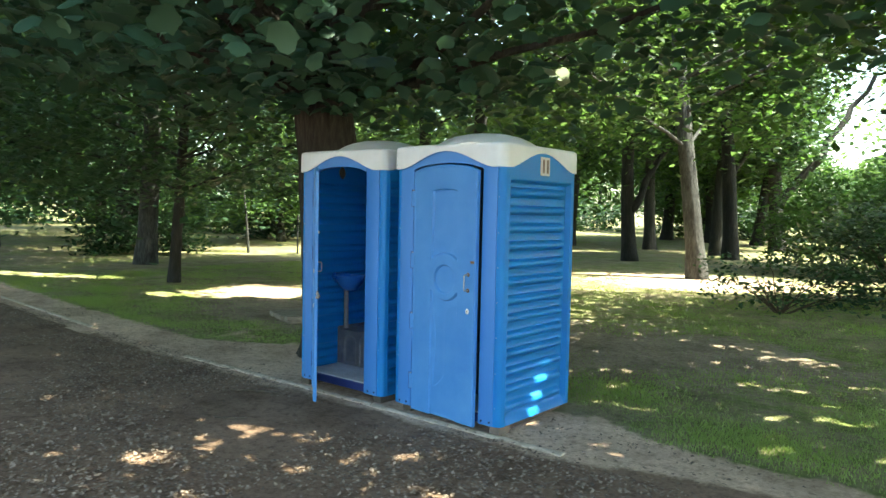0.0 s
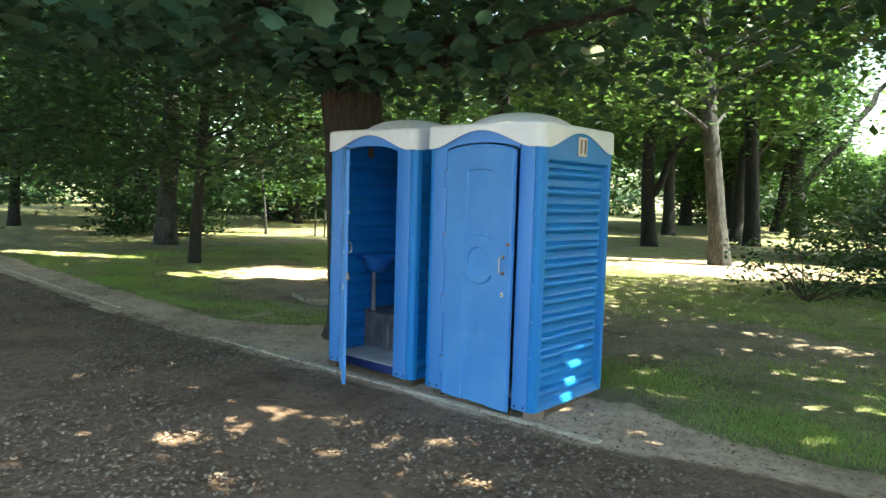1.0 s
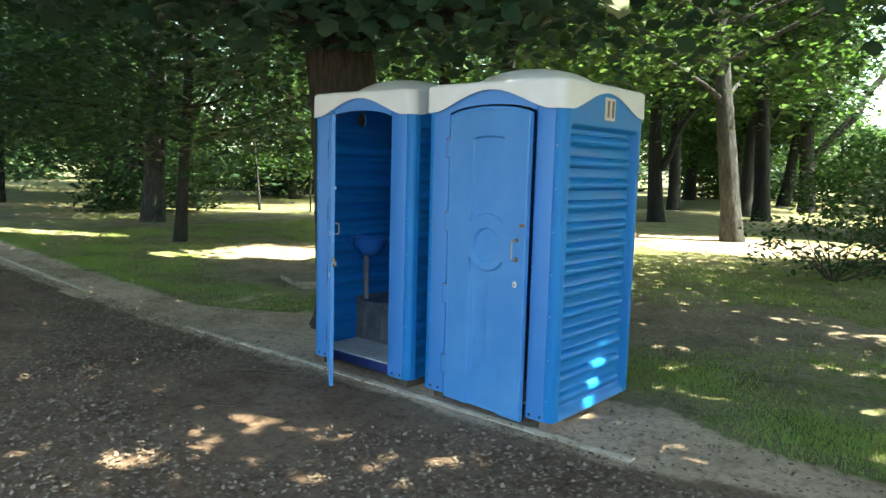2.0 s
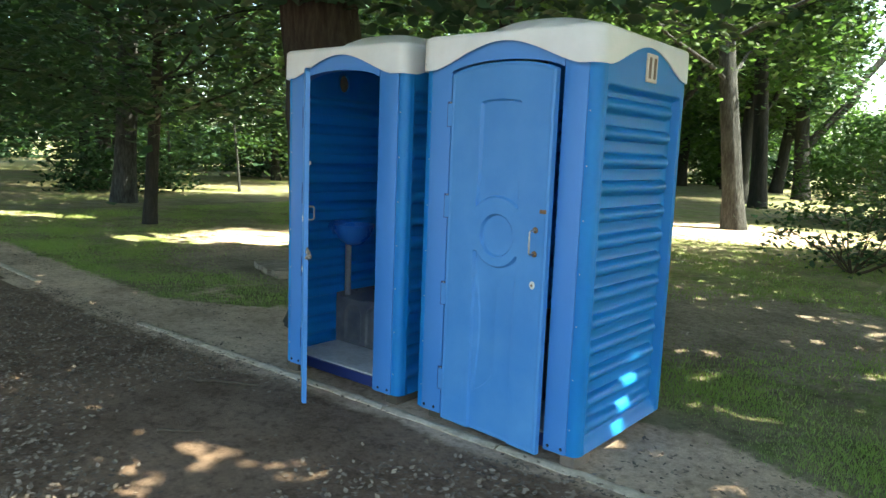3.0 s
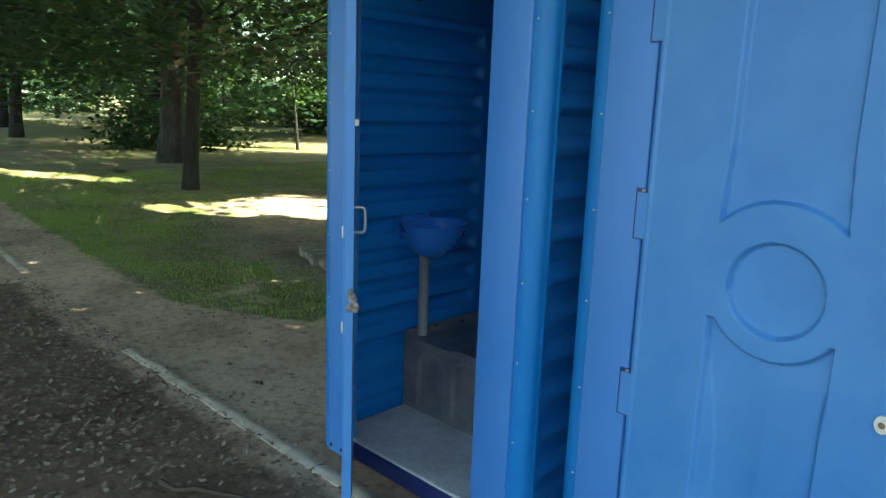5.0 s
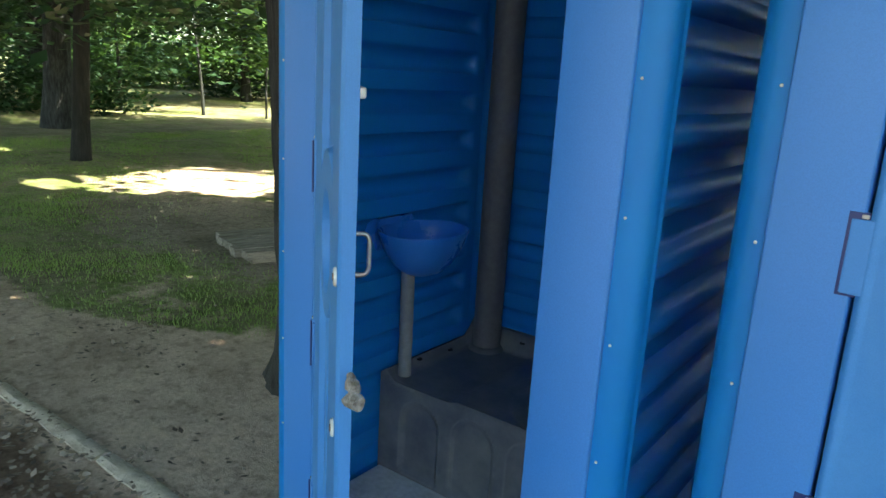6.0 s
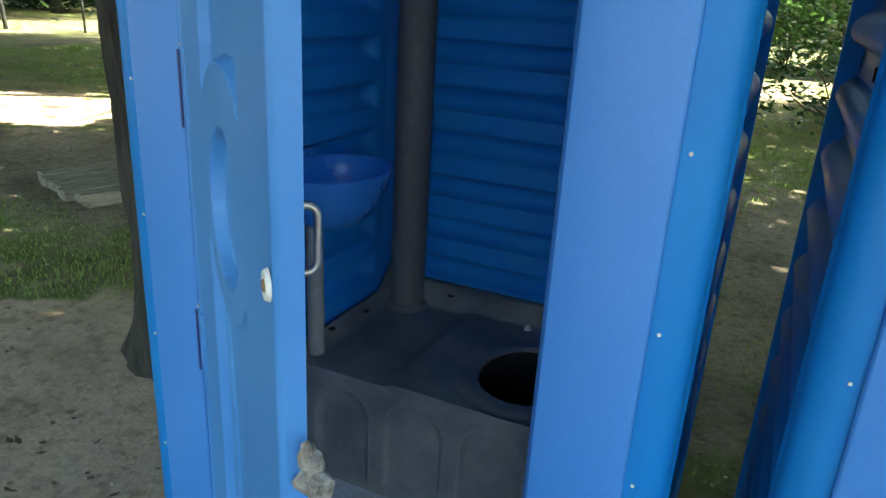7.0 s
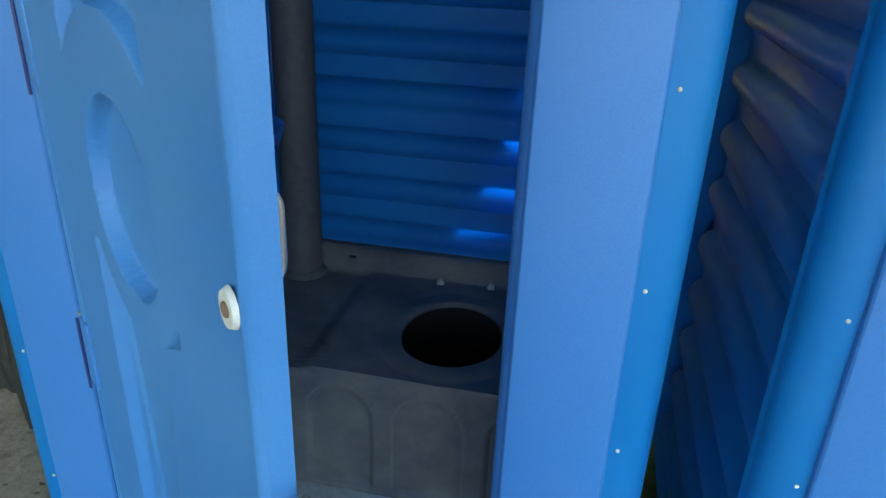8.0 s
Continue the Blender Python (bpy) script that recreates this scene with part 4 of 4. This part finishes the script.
    tips[:, 0] += lean[0] * np.clip(tips[:, 2] / h, 0, 1)
    tips[:, 1] += lean[1] * np.clip(tips[:, 2] / h, 0, 1)
    if extra is not None:
        tips = np.concatenate([tips, extra])
    for k in range(min(limbs, len(tips))):
        tip = tips[int(k * len(tips) / limbs)]
        if tip[2] < z0 + 0.2 * (z1 - z0) and extra is None:
            continue
        zs = min(max(tip[2] - 0.35 * math.hypot(tip[0], tip[1]), z0 * 0.75), h * 0.92)
        i = min(range(len(pts)), key=lambda q: abs(pts[q][2] - zs))
        pieces.append(limb(pts[i], tip, min(radii[i] * 0.3, 0.06), 0.010, 0.1, rng))
    part("trunk", mesh_of("trunk", *joined(*pieces), sharp=70), bark, t, "furrowed trunk with spreading limbs")
    pl = sprays(nrng, tips, per, spread, flat)
    pl = pl[pl[:, 2] > (2.72 if compound else 0.35)]
    if compound:
        pl = pl[np.linalg.norm(pl + np.array((x, y, 0)) - np.array((-3.75, 6.1, 3.05)), axis=1) > 0.55]
    part("crown", leaf_mesh("crown", pl, leaf, nrng, tilt, compound, gaps, (x, y, 0)), mat, t)
    return t


# The old tree behind the toilets: its boughs hang over them.
BOUGHS = np.array([(-4.3, 2.85, 3.0), (-4.7, 2.7, 3.05), (-5.1, 2.5, 3.1), (-4.0, 3.1, 3.3), (-5.5, 2.9, 3.15), (-5.0, 5.0, 3.1), (-4.5, 6.0, 3.4), (-4.1, 6.3, 3.4), (-6.0, 4.3, 3.0), (-5.7, 4.5, 3.0), (-5.3, 5.4, 3.2), (-5.0, 6.2, 3.3), (-4.6, 5.2, 3.5), (-6.6, 4.6, 3.2), (-5.6, 3.6, 3.3), (-5.6, 4.9, 3.2), (-5.8, 4.75, 3.0), (-6.3, 4.7, 3.1), (-5.5, 5.0, 2.95), (-5.3, 4.6, 3.3), (-6.1, 4.4, 3.3), (-5.7, 4.9, 3.6)]) - np.array((-6.16, 5.5, 0))
WEST = np.random.default_rng(77).uniform((-7.0, -3.6, 4.6), (1.5, 2.5, 8.5), (330, 3))
old_tree = tree(-6.06, 5.54, 9.0, 0.40, 7.4, 3.5, 10.5, 1050, 26, 0.18, "large old tree with drooping lobed leaves beside the toilets", LEAF_LOBED, OLD_BARK, (-0.55, -0.45), 3, 0.5, 0.35, 0.6, True, limbs=40, bend=0.03, extra=np.concatenate([np.repeat(BOUGHS, 2, 0), WEST]))
part("pale_leaf", leaf_mesh("pale_leaf", np.array([(-3.9, 6.4, 3.12), (-3.97, 6.34, 3.17)]) - np.array((-6.16, 5.5, 0)), 0.32, np.random.default_rng(5), 1.4, True, False), LEAF_PALE, old_tree, "pale leaf turned underside up")
tree(-9.3, 12.0, 10.0, 0.17, 6.0, 3.8, 11.5, 340, 55, 0.2, "leafy tree standing behind the toilets", LEAF_LIGHT, BARK, (0.2, 0), 17, 0.45, 0.25, 0.7)
# Trees of the lawn to the west.
tree(-14.5, 8.1, 8.5, 0.125, 4.6, 2.1, 9.5, 320, 50, 0.19, "slender dark-trunked tree with low layered dark leaves", LEAF_DARK, BARK, (0.1, 0.1), 11, 0.35, 0.16, 0.65, low_wide=0.35, limbs=30)
tree(-19.5, 10.0, 11.0, 0.29, 5.5, 2.8, 12.0, 290, 52, 0.24, "broad tree with a thick grey trunk", LEAF_DARK, PALE_BARK, (0.2, 0.1), 12, 0.4, 0.2, 0.75, low_wide=0.3, limbs=24)
tree(-20.5, 4.6, 9.0, 0.24, 5.0, 2.0, 9.5, 320, 60, 0.21, "dark leafy tree beside the path", LEAF_DARK, BARK, (0, 0), 13, 0.4, 0.18, 0.7, low_wide=0.35)
tree(-27.0, 13.0, 10.0, 0.28, 5.5, 1.3, 10.5, 320, 50, 0.27, "dense dark tree with boughs close to the ground", LEAF_DARK, BARK, (0, 0), 14, 0.4, 0.2, 0.8, low_wide=0.5)
tree(-13.5, 15.5, 10.0, 0.22, 6.0, 3.4, 11.0, 360, 60, 0.21, "leafy tree on the lawn behind the toilets", LEAF_LIGHT, BARK, (0, 0), 15, 0.45, 0.25, 0.7)
# Trees of the lawn to the north.
tree(-7.0, 19.2, 11.0, 0.265, 6.0, 4.0, 12.0, 400, 62, 0.19, "tall tree with a pale straight trunk", LEAF, PALE_BARK, (-0.9, 0.3), 21, 0.5, 0.28, 0.65, limbs=22)
tree(-11.4, 24.3, 11.0, 0.27, 6.0, 4.6, 12.0, 330, 62, 0.22, "tree with a forked curving trunk", LEAF_DARK, BARK, (0.3, 0.2), 22, 0.5, 0.28, 0.7, forks=((1.4, 1.2, 1.3, 5.6, 0.15),), bend=0.5)
tree(5.2, 27.5, 12.0, 0.3, 5.2, 3.4, 13.0, 420, 60, 0.22, "tall tree with leaf colour brightened as if sunlit", LEAF_SUN, BARK, (0, 0), 23, 0.5, 0.3, 0.75)
tree(-19.5, 47.0, 12.0, 0.40, 6.5, 4.0, 14.0, 330, 45, 0.34, "tall dark tree far across the lawn", LEAF, BARK, (0, 0), 24, 0.5, 0.3, 0.9)
tree(-13.9, 41.0, 12.0, 0.32, 3.8, 4.5, 13.5, 330, 45, 0.34, "tall dark tree far across the lawn", LEAF, BARK, (0.3, 0), 25, 0.5, 0.3, 0.9, forks=((1.6, 1.2, 3.0, 7.0, 0.16),))
tree(-12.9, 44.5, 12.0, 0.34, 2.6, 4.5, 13.5, 200, 45, 0.36, "leaning tree with a forked dark trunk", LEAF_LIGHT, BARK, (1.2, 0.8), 26, 0.5, 0.3, 0.9, forks=((3.2, 2.0, 3.0, 9.0, 0.2),))
tree(-15.8, 45.0, 12.0, 0.34, 5.5, 3.8, 13.5, 320, 45, 0.34, "tall dark tree far across the lawn", LEAF_DARK, BARK, (0.2, 0), 27, 0.5, 0.3, 0.9)
tree(-10.0, 38.2, 12.0, 0.38, 1.7, 4.4, 12.5, 140, 45, 0.32, "dark tree with a long leaning bough", LEAF_DARK, BARK, (-0.3, 0.2), 28, 0.5, 0.3, 0.55, forks=((3.6, 3.0, 1.8, 9.0, 0.24),))
tree(-19.0, 33.0, 11.0, 0.30, 6.0, 4.2, 12.0, 340, 50, 0.3, "broad dark tree across the lawn", LEAF, BARK, (0.2, 0), 30, 0.5, 0.3, 0.9)
tree(-14.5, 33.0, 11.0, 0.30, 6.4, 4.8, 12.0, 340, 50, 0.28, "broad dark tree across the lawn", LEAF_DARK, BARK, (0.3, 0), 34, 0.5, 0.3, 0.9)
tree(-10.6, 31.0, 11.0, 0.28, 2.4, 4.8, 11.5, 200, 50, 0.28, "dark tree across the lawn", LEAF, BARK, (0.4, 0.2), 35, 0.5, 0.3, 0.6, forks=((1.6, 1.2, 2.4, 6.5, 0.14),))
# Trees rooted out of view towards the sun, added to shade lawn and path.
tree(2.0, 9.2, 10.0, 0.28, 6.6, 4.5, 11.0, 620, 75, 0.21, "broad leafy tree shading the lawn", LEAF, BARK, (0, 0), 31, 0.5, 0.3, 0.8)
tree(6.2, 4.5, 10.0, 0.28, 6.0, 3.8, 11.0, 520, 55, 0.27, "broad leafy tree shading the path", LEAF, BARK, (0, 0), 32, 0.5, 0.3, 0.8)
tree(3.2, 16.5, 10.5, 0.28, 6.0, 4.4, 11.5, 480, 46, 0.27, "broad leafy tree shading the lawn", LEAF, BARK, (0, 0), 33, 0.5, 0.3, 0.8)

# High crowns added to shade the lawn behind the sunlit strip.
tree(-3.2, 27.5, 13.0, 0.26, 5.0, 8.4, 14.5, 380, 55, 0.27, "tall tree with a high crown over the lawn", LEAF_DARK, BARK, (0, 0), 38, 0.5, 0.3, 0.7)
tree(-9.2, 28.6, 13.0, 0.30, 5.4, 7.6, 14.5, 420, 55, 0.27, "tall dark-trunked tree with a high crown over the lawn", LEAF_DARK, BARK, (-0.5, 0), 39, 0.5, 0.3, 0.7)
# Out of view; added to dim the skylight on the open door and path.
tree(-12.6, -2.6, 10.0, 0.28, 4.8, 2.8, 11.0, 420, 50, 0.27, "unseen leafy tree added across the path to cut skylight", LEAF, BARK, (0, 0), 36, 0.5, 0.3, 0.8)
tree(-28.5, 21.5, 9.0, 0.2, 4.2, 1.6, 9.5, 300, 50, 0.26, "sunlit light green tree over the far lawn", LEAF_LIGHT, BARK, (0, 0), 65, 0.5, 0.3, 0.8, gaps=False)
tree(-38.0, 17.0, 10.0, 0.28, 6.0, 2.6, 11.0, 190, 50, 0.32, "broad dark tree over the far lawn", LEAF_DARK, BARK, (0, 0), 66, 0.5, 0.3, 0.9)
tree(-31.5, 15.5, 9.0, 0.24, 5.0, 2.6, 10.0, 180, 50, 0.3, "dark leafy tree over the far lawn", LEAF_DARK, BARK, (0, 0), 67, 0.5, 0.3, 0.9)
# Slender trees far along the path and over the western lawn.
tree(-29.7, 9.3, 9.0, 0.2, 4.0, 3.0, 10.0, 240, 45, 0.30, "slender dark tree across the lawn", LEAF_DARK, BARK, (0.1, 0), 61, 0.45, 0.25, 0.8)
tree(-37.0, 10.6, 9.0, 0.24, 4.4, 3.2, 10.5, 240, 40, 0.34, "dark tree far along the path", LEAF, BARK, (0, 0.1), 62, 0.45, 0.25, 0.9)
tree(-24.3, 13.9, 4.2, 0.055, 1.3, 2.0, 4.8, 60, 24, 0.16, "young thin tree on the lawn", LEAF_LIGHT, PALE_BARK, (0.1, 0), 63, 0.5, 0.4, 0.3, limbs=8)
tree(-22.2, 15.3, 3.8, 0.05, 1.1, 1.8, 4.4, 50, 24, 0.16, "young thin tree beside the stakes", LEAF, PALE_BARK, (0.1, 0), 64, 0.5, 0.4, 0.3, limbs=8)

FAR = [tree(0, 0, 11.0, 0.3, 5.6, 2.2, 13.0, 200, 40, 0.52, "distant leafy park tree", m, BARK, (0, 0), 41 + k, 0.5, 0.3, 1.1, gaps=False, limbs=8, group="distant trees", low_wide=0.2) for k, m in enumerate((LEAF, LEAF_LIGHT, LEAF_DARK))]
frng = random.Random(8)
spots = []
for ring_r, count, a0, a1 in ((48, 6, 106, 176), (66, 9, 88, 178), (90, 11, 84, 180), (125, 16, 84, 182)):
    for k in range(count):
        a = radians(a0 + (a1 - a0) * (k + frng.uniform(0.15, 0.85)) / count)
        rr = ring_r * frng.uniform(0.9, 1.12)
        size = frng.uniform(0.8, 1.3)
        if ring_r < 120 and 91 < math.degrees(a) < 106 or ring_r < 120 and 143 < math.degrees(a) < 151:
            continue
        if 90 < math.degrees(a) < 106 or 143 < math.degrees(a) < 151:
            size *= 0.55
        spots.append((rr * math.cos(a), rr * math.sin(a), size))
for k in range(9):
    a = radians(90.5 + 2.0 * k)
    rr = 58 + 9 * (k % 3)
    spots.append((rr * math.cos(a), rr * math.sin(a), frng.uniform(0.42, 0.56)))
# More copies all round, mostly out of view, added for reflections.
for k in range(9):
    a = radians(200 + 36 * k)
    spots.append((58 * math.cos(a), 58 * math.sin(a) - 12, frng.uniform(0.8, 1.1)))
for k, (fx, fy, fs) in enumerate(spots):
    src = FAR[k % 3]
    if k < 3:
        src.matrix_basis = pose(fx, fy, 0, 0, 0, frng.uniform(0, 360)) @ Matrix.Diagonal((fs, fs, fs, 1))
    else:
        ob = copy_thing(src, pose(fx, fy, 0, 0, 0, frng.uniform(0, 360)))
        ob.scale = (fs, fs, fs)


# ---- shrubs ----
def shrub(x, y, rx, h, stems, sprays_n, per, leaf, mat, label, seed, z0=0.25, gaps=True, tilt=0.5, flat=0.5, spread=0.18):
    s = tagged(new("shrub"), label, "shrub", group="shrubs of the park")
    s.matrix_basis = pose(x, y, 0)
    rng, nrng = random.Random(seed), np.random.default_rng(seed)
    a = nrng.uniform(0, 2 * np.pi, sprays_n)
    f = nrng.uniform(0, 1, sprays_n)
    r = rx * np.sqrt(nrng.uniform(0.1, 1, sprays_n)) * (0.55 + 0.45 * np.sin(np.pi * (0.25 + 0.6 * f)))
    tips = np.stack([r * np.cos(a), r * np.sin(a), z0 + (h - z0) * f], 1)
    pieces = []
    for k in range(stems):
        tip = tips[int(k * sprays_n / stems)]
        pieces.append(limb((rng.uniform(-0.08, 0.08), rng.uniform(-0.08, 0.08), -0.05), tip, 0.016, 0.004, 0.08 * h, rng, 6))
    for v, f in pieces:
        part("stem", mesh_of("stem", v, f, sharp=70), TWIG, s)
    part("foliage", leaf_mesh("foliage", sprays(nrng, tips, per, spread, flat), leaf, nrng, tilt, False, gaps, (x, y, 0)), mat, s)
    return s


shrub(-3.45, 13.6, 1.45, 1.05, 18, 72, 12, 0.125, LEAF_DARK, "open leafy shrub with thin spreading stems on the lawn", 51)
shrub(-2.0, 16.6, 1.9, 2.0, 16, 260, 20, 0.15, LEAF_DARK, "tall loose green shrub on the lawn", 52, 0.3, spread=0.3)
shrub(-0.4, 20.5, 2.6, 3.4, 16, 380, 28, 0.17, LEAF_DARK, "tall green shrub on the lawn", 53, 0.3, spread=0.35)
shrub(-4.5, 24.5, 2.6, 3.0, 14, 280, 28, 0.18, LEAF, "broad leafy green shrub on the lawn", 54, 0.2, spread=0.28)
shrub(-24.0, 12.2, 2.2, 1.3, 10, 130, 24, 0.2, LEAF_DARK, "low dark spreading shrub", 55, 0.1, spread=0.3)
shrub(-30.0, 22.5, 2.4, 2.4, 8, 150, 30, 0.24, LEAF_DARK, "rounded dark clipped shrub", 56, 0.15, spread=0.35)
shrub(-40.0, 25.0, 2.6, 2.2, 8, 150, 30, 0.26, LEAF_LIGHT, "rounded bright shrub in the sun", 57, 0.15, False, spread=0.35)
shrub(-43.5, 21.5, 2.4, 2.0, 8, 140, 30, 0.26, LEAF, "rounded green shrub on the lawn", 58, 0.15, False, spread=0.35)
shrub(-37.0, 29.5, 2.6, 2.6, 8, 140, 30, 0.26, LEAF_DARK, "rounded dark shrub on the lawn", 59, 0.15, False, spread=0.35)
hrng = random.Random(4)
for k in range(16):
    a = radians(94 + 82 * (k + hrng.uniform(0.1, 0.9)) / 16)
    rr = hrng.uniform(52, 80)
    shrub(rr * math.cos(a), rr * math.sin(a), hrng.uniform(2.5, 4.5), hrng.uniform(2.0, 3.8), 3, 110, 26, 0.42, (LEAF, LEAF_DARK, LEAF_DARK)[k % 3], "distant leafy shrub across the lawn", 70 + k, 0.15, False, spread=0.5)


def stake(x, y, h, seed):
    rng = random.Random(seed)
    v, f = tube([(0, 0, -0.1), (rng.uniform(-0.02, 0.02), 0, h * 0.5), (rng.uniform(-0.03, 0.03), 0, h)], [0.035, 0.032, 0.03], 8)
    ob = part("stake", mesh_of("stake", v, f, sharp=60), PALE_BARK, at=pose(x, y, 0))
    return tagged(ob, "pale wooden stake in the lawn", "stake", group="stakes in the lawn")


stake(-20.6, 16.3, 1.45, 1)
stake(-20.2, 16.4, 1.35, 2)


CAR_WHITE = stained("white_car_paint", (0.75, 0.76, 0.77), (0.6, 0.6, 0.6), 0.25, 20, 2, relief=0.02, mottle=0.05)
CAR_GLASS = stained("dark_car_glass", (0.02, 0.025, 0.03), (0.03, 0.03, 0.035), 0.1, 20, 2, relief=0.0, mottle=0.05)


def parked_car(x, y, turn):
    car = tagged(new("car"), "white parked car far beyond the trees", "car", group="parked cars")
    car.matrix_basis = pose(x, y, 0, 0, 0, turn)
    bm = box(-2.1, 2.1, -0.85, 0.85, 0.28, 0.85, 0.14, 3)
    box_into(bm, -1.25, 0.95, -0.74, 0.74, 0.80, 1.42, 0.2, 3)
    part("body", bm, CAR_WHITE, car)
    for x0, x1 in ((-1.1, -0.2), (-0.1, 0.8)):
        for s in (-1, 1):
            part("window", box(x0, x1, s * 0.745 - 0.01, s * 0.745 + 0.01, 0.92, 1.3, 0.008), CAR_GLASS, car)
    for wx in (-1.35, 1.35):
        for s in (-1, 1):
            bm = bmesh.new()
            bmesh.ops.create_cone(bm, cap_ends=True, segments=20, radius1=0.31, radius2=0.31, depth=0.2, matrix=pose(wx, s * 0.78, 0.31, 90))
            part("wheel", bm, BLACK, car)
    return car


parked_car(-92, 26, 80)
parked_car(-90, 20.5, 76)


# ---- loose things on the ground ----
def slab():
    s = tagged(new("hatch_slab"), "weathered grey board lid lying on the lawn", "slab")
    s.matrix_basis = pose(-8.47, 6.88, 0, 0, 0, 73)
    rng = random.Random(2)
    part("base_frame", box(-0.32, 0.32, -0.30, 0.30, -0.05, 0.069, 0.012), SLAB, s, "crumbling dark rim")
    for k in range(6):
        y = -0.39 + k * 0.13
        bm = box(-0.42 + rng.uniform(-0.03, 0.03), 0.42 + rng.uniform(-0.03, 0.03), y, y + 0.126, 0.07, 0.13 + rng.uniform(0, 0.008), 0.004)
        part("plank", bm, SLAB, s)


slab()


def stick(x, y, length, turn, seed, r=0.008):
    rng = random.Random(seed)
    pts = [(length * (k / 6 - 0.5), rng.uniform(-0.03, 0.03) * length, r * 0.8 + rng.uniform(0, 0.012)) for k in range(7)]
    v, f = tube(pts, [r * (1.1 - 0.1 * k) for k in range(7)], 6, 0.1, True, rng)
    ob = part("stick", mesh_of("stick", v, f, sharp=60), TWIG, at=pose(x, y, 0.0, 0, 0, turn))
    return tagged(ob, "dry brown stick lying on the path", "stick", group="sticks on the path")


stick(-7.05, 3.9, 0.34, 35, 1)
stick(-5.45, 3.92, 0.5, 33, 2, 0.012)
stick(-4.9, 3.3, 0.26, 38, 3, 0.008)


def scatter_litter():
    rng = np.random.default_rng(6)
    n = 80000
    x = rng.uniform(-13, 3.0, n)
    y = np.where(rng.uniform(0, 1, n) < 0.72, rng.uniform(0.2, 4.35, n), rng.uniform(4.3, 9.5, n))
    patch = 1.3 * np.sin(x * 1.3 + 1.1 * y + np.sin(2.3 * y)) + np.sin(2.1 * x - 1.7 * y + 2 + np.sin(1.9 * x)) + rng.normal(0, 0.6, n)
    keep = patch > np.where(y < 4.4, -0.7, np.where(x < -5.6, np.where(y < 5.7, 1.6, -0.1), 0.6))
    keep &= ~((x > -5.55) & (x < -2.98) & (y > 4.42) & (y < 5.6))
    x, y = x[keep], y[keep]
    n = len(x)
    c = np.stack([x, y, rng.uniform(0.002, 0.012, n)], 1)
    me = leaf_mesh("leaf_litter", c, 0.035, rng, 0.22, False, False)
    ob = part("leaf_litter", me, LITTER)
    return tagged(ob, "dry pale leaf fragments strewn over the path", "leaf litter", kind="stuff")


scatter_litter()


def grow_grass():
    rng = np.random.default_rng(9)
    n = 2000000
    x, y = rng.uniform(-18, 4, n), 4.2 + 15 * rng.uniform(0, 1, n) ** 1.6
    path, soil, mould = ground_masks(x, y)
    side = np.where(x < -5.6, 0.72 + 0.9 * np.exp(-(((x + 8.6) / 1.6) ** 2 + ((y - 5.6) / 0.45) ** 2)) + 0.8 * np.exp(-((y - 5.25) / 0.3) ** 2) * (x < -9), 1.0)
    tuft = 0.5 + 0.5 * np.sin(x * 2.3 + np.sin(y * 1.9)) * np.sin(y * 2.7 + 1.3 * np.sin(x * 1.1))
    near = np.exp(-((y - 6.3) / 1.6) ** 2) + 0.5 * (x > -3.2) * np.exp(-((y - 6.2) / 1.2) ** 2)
    keep = rng.uniform(0, 1, n) < (1 - np.maximum(path, soil)) ** 2 * (1 - 0.94 * mould) * (0.08 + 0.42 * tuft * (0.35 + near)) * side
    keep &= ~((x > -5.55) & (x < -2.98) & (y > 4.42) & (y < 5.62))
    x, y = x[keep], y[keep]
    n = len(x)
    h = rng.uniform(0.004, 0.022, n) * (1 + 1.1 * tuft[keep] ** 3)
    a = rng.uniform(0, 2 * np.pi, n)
    w = rng.uniform(0.0025, 0.005, n) * (1 + np.clip(y - 6, 0, 10) * 0.12)
    lean = rng.normal(0, 0.45, (n, 2)) * h[:, None]
    base = np.stack([x, y, np.zeros(n)], 1)
    across = np.stack([np.cos(a) * w, np.sin(a) * w, np.zeros(n)], 1)
    tip = base + np.stack([lean[:, 0], lean[:, 1], h + 0.012], 1)
    verts = np.stack([base - across, base + across, tip], 1).reshape(-1, 3).astype(np.float32)
    me = bpy.data.meshes.new("grass")
    me.vertices.add(len(verts))
    me.vertices.foreach_set("co", verts.ravel())
    me.loops.add(3 * n)
    me.loops.foreach_set("vertex_index", np.arange(3 * n, dtype=np.int32))
    me.polygons.add(n)
    me.polygons.foreach_set("loop_start", np.arange(0, 3 * n, 3, dtype=np.int32))
    me.update(calc_edges=True)
    ob = part("grass", me, GRASS)
    return tagged(ob, "short uneven green grass of the park lawn", "grass", kind="stuff")


grow_grass()
